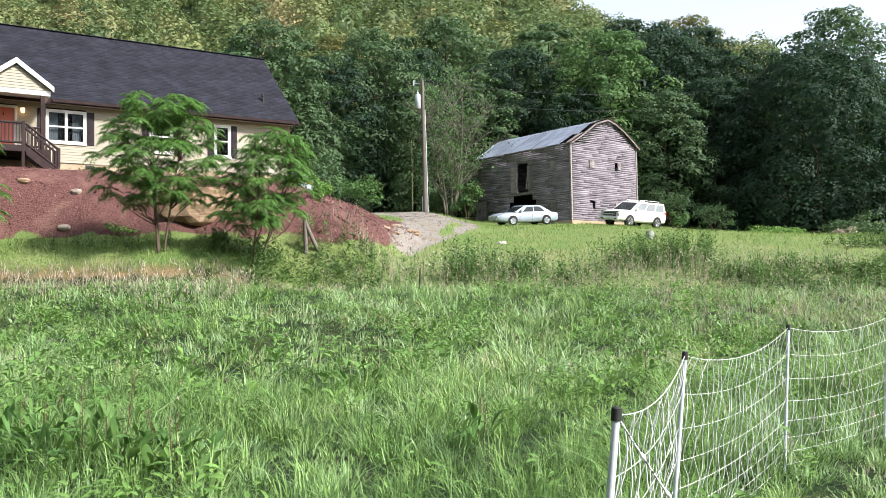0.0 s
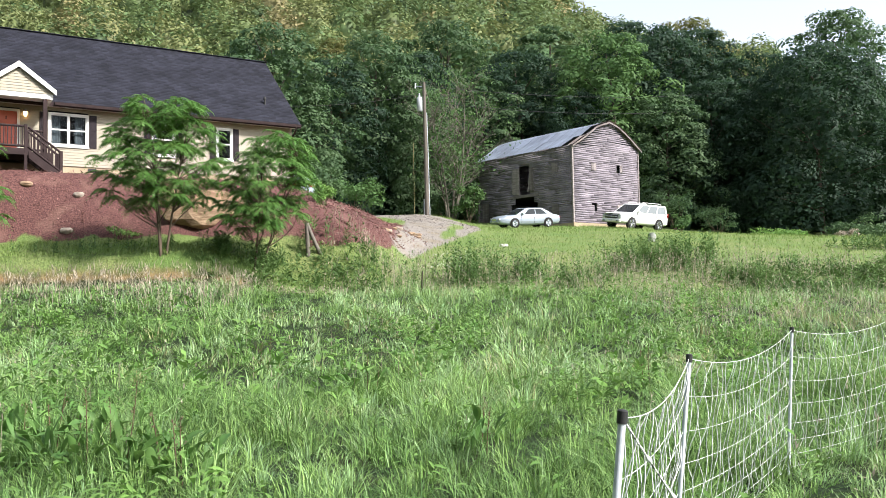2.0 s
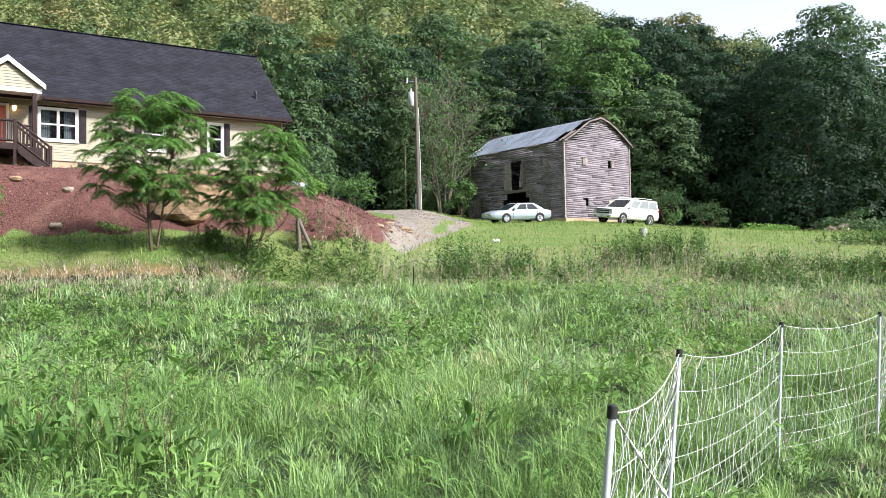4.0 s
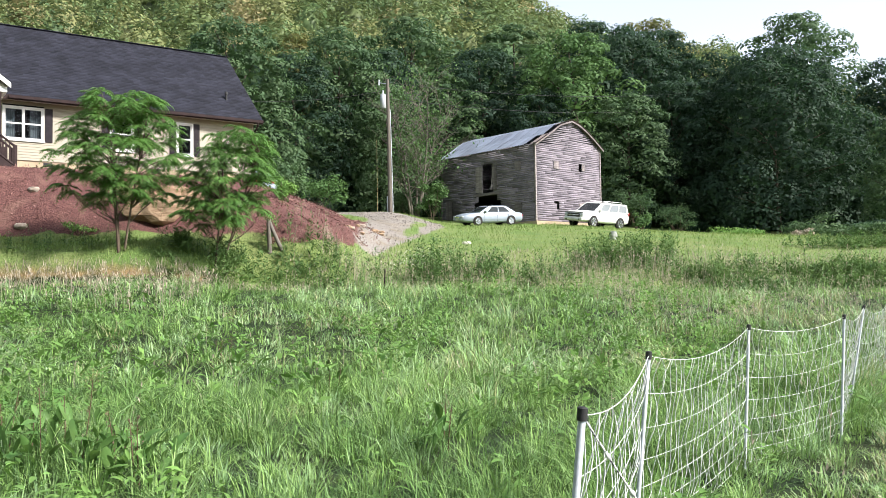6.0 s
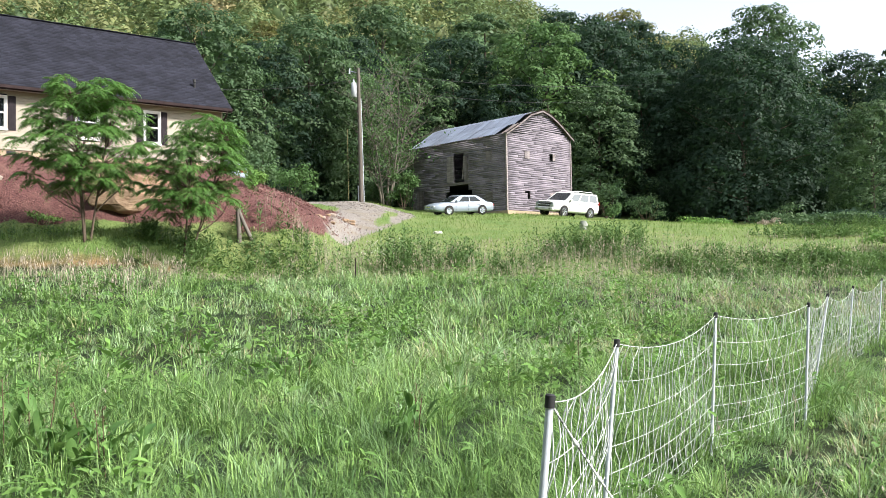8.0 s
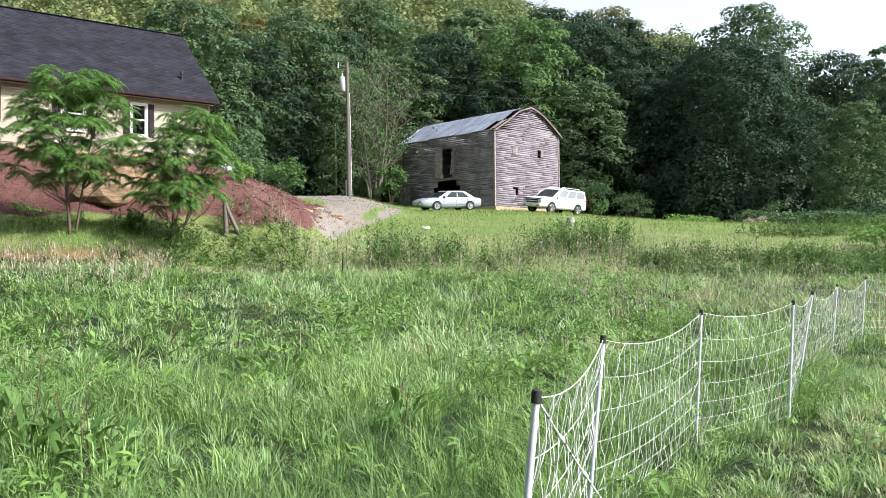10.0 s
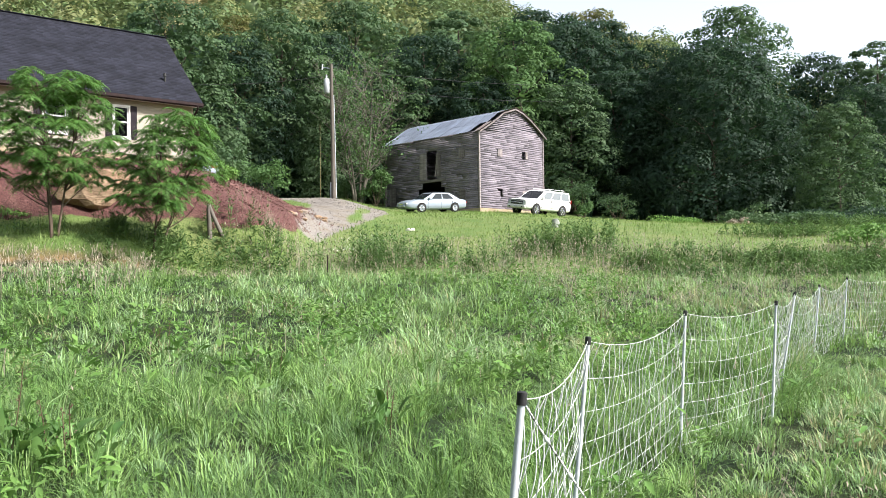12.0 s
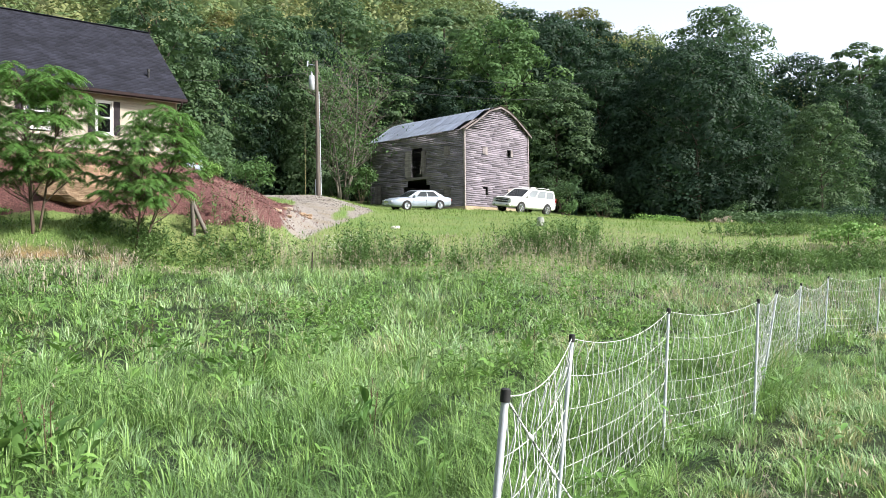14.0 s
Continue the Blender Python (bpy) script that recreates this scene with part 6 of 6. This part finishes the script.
seeds = new("seeding_grass", mesh_data("seeding_grass", *joined([
    seed_heads(xa[ok], ya[ok], rng.uniform(0.45, 0.85, ok.sum()), 0.09),
    seed_heads(xb, yb, rng.uniform(0.35, 0.6, 260), 0.05),
    seed_heads(xc, yc, rng.uniform(0.4, 0.65, 900), 0.05),
]), STRAW))
tagged(seeds, "dry tan seed heads standing over the grass", "grass", kind="stuff")
xn, yn = rng.uniform(1.40, 2.6, 44), rng.uniform(2.7, 3.5, 44)
near_seed = new("foxtail_grass", mesh_data("foxtail_grass", *seed_heads(xn, yn, rng.uniform(0.5, 0.95, 44), 0.030), STRAW))
tagged(near_seed, "tan foxtail seed heads beside the net", "grass", kind="stuff")


def dock(x, y, h, spread, n, stems, slim=1.0):
    """A clump of dock: broad leaves and rusty seed stems."""
    root = thing("dock_plant", pose(x, y, float(land(x, y))), "clump of dock with broad leaves and rusty seed stems", "plant", "dock clumps in the meadow")
    a = rng.uniform(0, 2 * np.pi, n)
    r = spread * np.sqrt(rng.uniform(0, 1, n))
    z = rng.uniform(0.05, h * 0.75, n) * (1 - 0.4 * r / spread)
    C = np.stack([r * np.cos(a), r * np.sin(a), z], -1)
    a2 = a + rng.normal(0, 0.7, n)
    D = np.stack([np.cos(a2), np.sin(a2), rng.uniform(-0.3, 0.9, n)], -1)
    N = np.stack([-np.cos(a2), -np.sin(a2), np.ones(n) * 1.0], -1) + rng.normal(0, 0.3, (n, 3))
    s = rng.uniform(0.12, 0.26, n) * (0.5 + 0.5 * slim)
    V, F = lance_leaves(C, N, D, s, s * 0.34 * slim)
    part_np("leaves", V, F, DOCK, root, kind="stuff")
    bits, seedy = [], []
    for i in range(stems):
        b = rng.uniform(0, 2 * np.pi)
        q = spread * 0.7 * np.sqrt(rng.uniform(0, 1))
        foot = np.array([q * np.cos(b), q * np.sin(b), -0.03])
        top = foot + np.array([rng.normal(0, 0.07), rng.normal(0, 0.07), h * rng.uniform(0.75, 1.15)])
        bits.append(limb(foot, top, 0.006, 0.003, 0.04, 5, 5))
        m = 42
        t = rng.uniform(0.5, 1.0, m)[:, None]
        C = foot + (top - foot) * t + rng.normal(0, 0.016, (m, 3))
        seedy.append(leaf_quads(C, rng.normal(0, 1, (m, 3)), rng.normal(0, 1, (m, 3)) + (0, 0, 0.6), np.full(m, 0.020), np.full(m, 0.012)))
    if bits:
        part_np("stem", *joined(bits), RUSTY, root, kind="stuff")
        part_np("seed_spike", *joined(seedy), RUSTY, root, "rusty brown seed spikes", kind="stuff")
    return root


dock(-2.75, 6.6, 0.66, 0.50, 130, 4)
dock(-3.55, 6.9, 0.60, 0.5, 110, 3)
dock(-2.05, 6.2, 0.50, 0.35, 70, 3)
dock(0.25, 6.9, 0.45, 0.18, 18, 2)
dock(-1.0, 10.2, 0.50, 0.25, 22, 2)
dock(2.55, 10.6, 0.55, 0.22, 26, 2)
dock(-3.0, 13.6, 0.55, 0.35, 40, 3)
dock(1.42, 2.85, 0.62, 0.13, 26, 0, 0.5)
dock(1.68, 2.85, 0.72, 0.14, 34, 1, 0.5)
dock(1.95, 3.0, 0.80, 0.17, 40, 1, 0.5)
dock(-0.45, 3.4, 0.40, 0.12, 10, 1)

# ---- weeds along the bank ----
def tall_weeds(x, y, h, leaf, per=18):
    n = len(x)
    P = np.stack([x, y, land(x, y) - 0.03], -1)
    a = rng.uniform(0, 2 * np.pi, n)
    lean = np.abs(rng.normal(0.10, 0.10, n))
    bits = [blades(P, h, np.full(n, 0.014), a, lean, 3)]
    k = n * per
    t = np.tile(np.linspace(0.15, 1.0, per), n) * rng.uniform(0.93, 1.0, k)
    hh, ll, aa = np.repeat(h, per), np.repeat(lean, per), np.repeat(a, per)
    C = np.repeat(P, per, 0) + np.stack([np.cos(aa) * ll * hh * t ** 2, np.sin(aa) * ll * hh * t ** 2, hh * (t - 0.35 * ll * t ** 2)], -1)
    b = np.tile(np.arange(per) * 2.4, n) + rng.uniform(0, 1, k)
    D = np.stack([np.cos(b), np.sin(b), rng.uniform(0.0, 0.9, k)], -1)
    N = np.stack([-0.5 * np.cos(b), -0.5 * np.sin(b), np.ones(k)], -1) + rng.normal(0, 0.3, (k, 3))
    s = leaf * (1.25 - 0.6 * t) * rng.uniform(0.7, 1.3, k)
    bits.append(leaf_quads(C, N, D, s, s * 0.30))
    return joined(bits)


def bank_weeds():
    """Clumps of tall weeds along the ditch, thick and dark towards the far side of the net, with gaps between."""
    bits = []
    for i in range(150):
        x = -8 + 37 * rng.uniform(0, 1) ** 0.8
        y = 26.2 + rng.uniform(-0.7, 2.2) + 0.05 * max(x, 0)
        lush = smooth01(8, 16, x)
        if ripple(x * 0.55, y * 0.3) < 0.05 - 0.5 * lush:
            continue
        m = int(rng.uniform(3, 15) * (1 + 2.2 * lush))
        w, hh = rng.uniform(0.3, 1.1) * (1 + 0.7 * lush), rng.uniform(0.35, 1.20) * (1 - 0.25 * lush)
        bits.append(tall_weeds(x + rng.normal(0, w * 0.5, m), y + rng.normal(0, 0.4, m), hh * rng.uniform(0.55, 1.15, m), 0.20, 16))
    for cx, cy, w, hh, m in ((-2.4, 28.0, 1.5, 1.1, 26), (0.9, 28.6, 1.2, 1.45, 70), (2.6, 28.8, 1.2, 1.15, 48), (7.6, 31.5, 1.8, 1.25, 150), (9.4, 31.5, 1.2, 1.5, 90), (15.5, 27.0, 2.4, 0.75, 150), (19.0, 26.8, 2.6, 0.85, 180), (23.0, 27.2, 3.0, 0.95, 200), (28, 29, 3.2, 1.1, 200), (-5.6, 26.8, 0.7, 1.0, 60), (-7.2, 26.9, 0.5, 0.7, 30), (-3.9, 27.6, 0.8, 1.0, 22), (21, 38, 3.0, 0.7, 120), (27, 42, 3.5, 0.8, 130)):
        px, py = cx + rng.normal(0, w * 0.5, m), cy + rng.normal(0, 0.6, m)
        bits.append(tall_weeds(px, py, hh * rng.uniform(0.6, 1.15, m), 0.21))
    m = 330
    bits.append(tall_weeds(rng.uniform(-5.2, 12, m), rng.uniform(26.2, 30.2, m), rng.uniform(0.45, 1.25, m), 0.17, 14))
    px, py = rng.uniform(-14.5, -5, 70), rng.uniform(26.6, 28.0, 70)
    bits.append(tall_weeds(px, py, rng.uniform(0.3, 0.8, 70), 0.12))
    return joined(bits)


weeds = tagged(new("bank_weeds", mesh_data("bank_weeds", *bank_weeds(), BANK)), "tall green weeds along the ditch bank", "weeds", kind="stuff")
n = 2300
xd, yd = np.concatenate([rng.uniform(-14.5, -3, n), rng.uniform(-3, 27, n)]), np.concatenate([rng.uniform(24.8, 26.3, n), rng.uniform(25.8, 32, n)])
okd = ripple(xd * 0.6 + 1, yd) > np.where(xd < -3, 0.2, -0.3)
dry = new("dry_bank_grass", mesh_data("dry_bank_grass", *joined([
    seed_heads(xd[okd], yd[okd], rng.uniform(0.2, 0.5, okd.sum()) * np.where(xd[okd] < -3, 0.7, 1.9), 0.07),
    seed_heads(rng.uniform(-4, 12, 620), rng.uniform(26.0, 31.5, 620), rng.uniform(0.5, 1.15, 620), 0.075),
    blades(np.stack([xd, yd, land(xd, yd)], -1), rng.uniform(0.12, 0.38, 2 * n), np.full(2 * n, 0.02), rng.uniform(0, 6.3, 2 * n), rng.uniform(0.2, 0.9, 2 * n), 2)]), STRAW))
tagged(dry, "dry straw-coloured grass on the ditch bank", "grass", kind="stuff")
xf, yf = 0.15 + rng.normal(0, 0.45, 160), 28.5 + rng.normal(0, 0.3, 160)
zf = land(xf, yf) + rng.uniform(0.45, 1.1, 160)
flowers = new("white_flowers", mesh_data("white_flowers", *leaf_quads(np.stack([xf, yf, zf], -1), rng.normal(0, 0.5, (160, 3)) + (0, -0.7, 0.8), rng.normal(0, 1, (160, 3)), rng.uniform(0.02, 0.05, 160), rng.uniform(0.02, 0.045, 160)), PETAL))
tagged(flowers, "small white flower heads among the bank weeds", "flowers", kind="stuff")

# ---- lawn, mulch and gravel pieces ----
def scattered(n, x0, x1, y0, y1, mask_of, level=0.5):
    x, y = rng.uniform(x0, x1, n), rng.uniform(y0, y1, n)
    ok = mask_of(x, y) > level
    return x[ok], y[ok]


def lawn_only(x, y):
    return lawn_mask(x, y) * (1 - mulch_mask(x, y)) * (1 - gravel_mask(x, y)) * (1 - np.clip(dirt_mask(x, y) * 1.3, 0, 1))


xl, yl = scattered(30000, -15.5, -2, 26.3, 36, lawn_only)
xm, ym = scattered(42000, -4, 34, 30, 70, lawn_only)
x_, y_ = np.concatenate([xl, xm]), np.concatenate([yl, ym])
hl = np.concatenate([rng.uniform(0.06, 0.15, len(xl)), rng.uniform(0.08, 0.24, len(xm)) * (0.6 + 0.8 * patch(xm * 0.5, ym * 0.5))])
lawn = new("lawn_grass", mesh_data("lawn_grass", *blades(np.stack([x_, y_, land(x_, y_) - 0.01], -1), hl, rng.uniform(0.015, 0.04, len(x_)), rng.uniform(0, 6.3, len(x_)), rng.uniform(0.1, 0.9, len(x_)), 1), LAWN))
tagged(lawn, "short lawn grass below the house and round the barn", "grass", kind="stuff")
xk, yk = scattered(52000, -17, 1, 27, 52, mulch_mask, 0.6)
nk = len(xk)
chips = new("mulch_chips", mesh_data("mulch_chips", *leaf_quads(np.stack([xk, yk, land(xk, yk) + 0.015], -1), rng.normal(0, 0.45, (nk, 3)) + (0, 0, 1), rng.normal(0, 1, (nk, 3)), rng.uniform(0.05, 0.16, nk), rng.uniform(0.02, 0.05, nk)), CHIP))
tagged(chips, "shredded red-brown bark mulch", "mulch", kind="stuff")
xg, yg = scattered(16000, -9, 4, 33, 61, gravel_mask, 0.55)
ng = len(xg)
stones = new("gravel", mesh_data("gravel", *leaf_quads(np.stack([xg, yg, land(xg, yg) + 0.012], -1), rng.normal(0, 0.5, (ng, 3)) + (0, 0, 1), rng.normal(0, 1, (ng, 3)), rng.uniform(0.03, 0.10, ng), rng.uniform(0.03, 0.08, ng)), GRAVEL))
tagged(stones, "loose pale grey gravel on the drive", "gravel", kind="stuff")
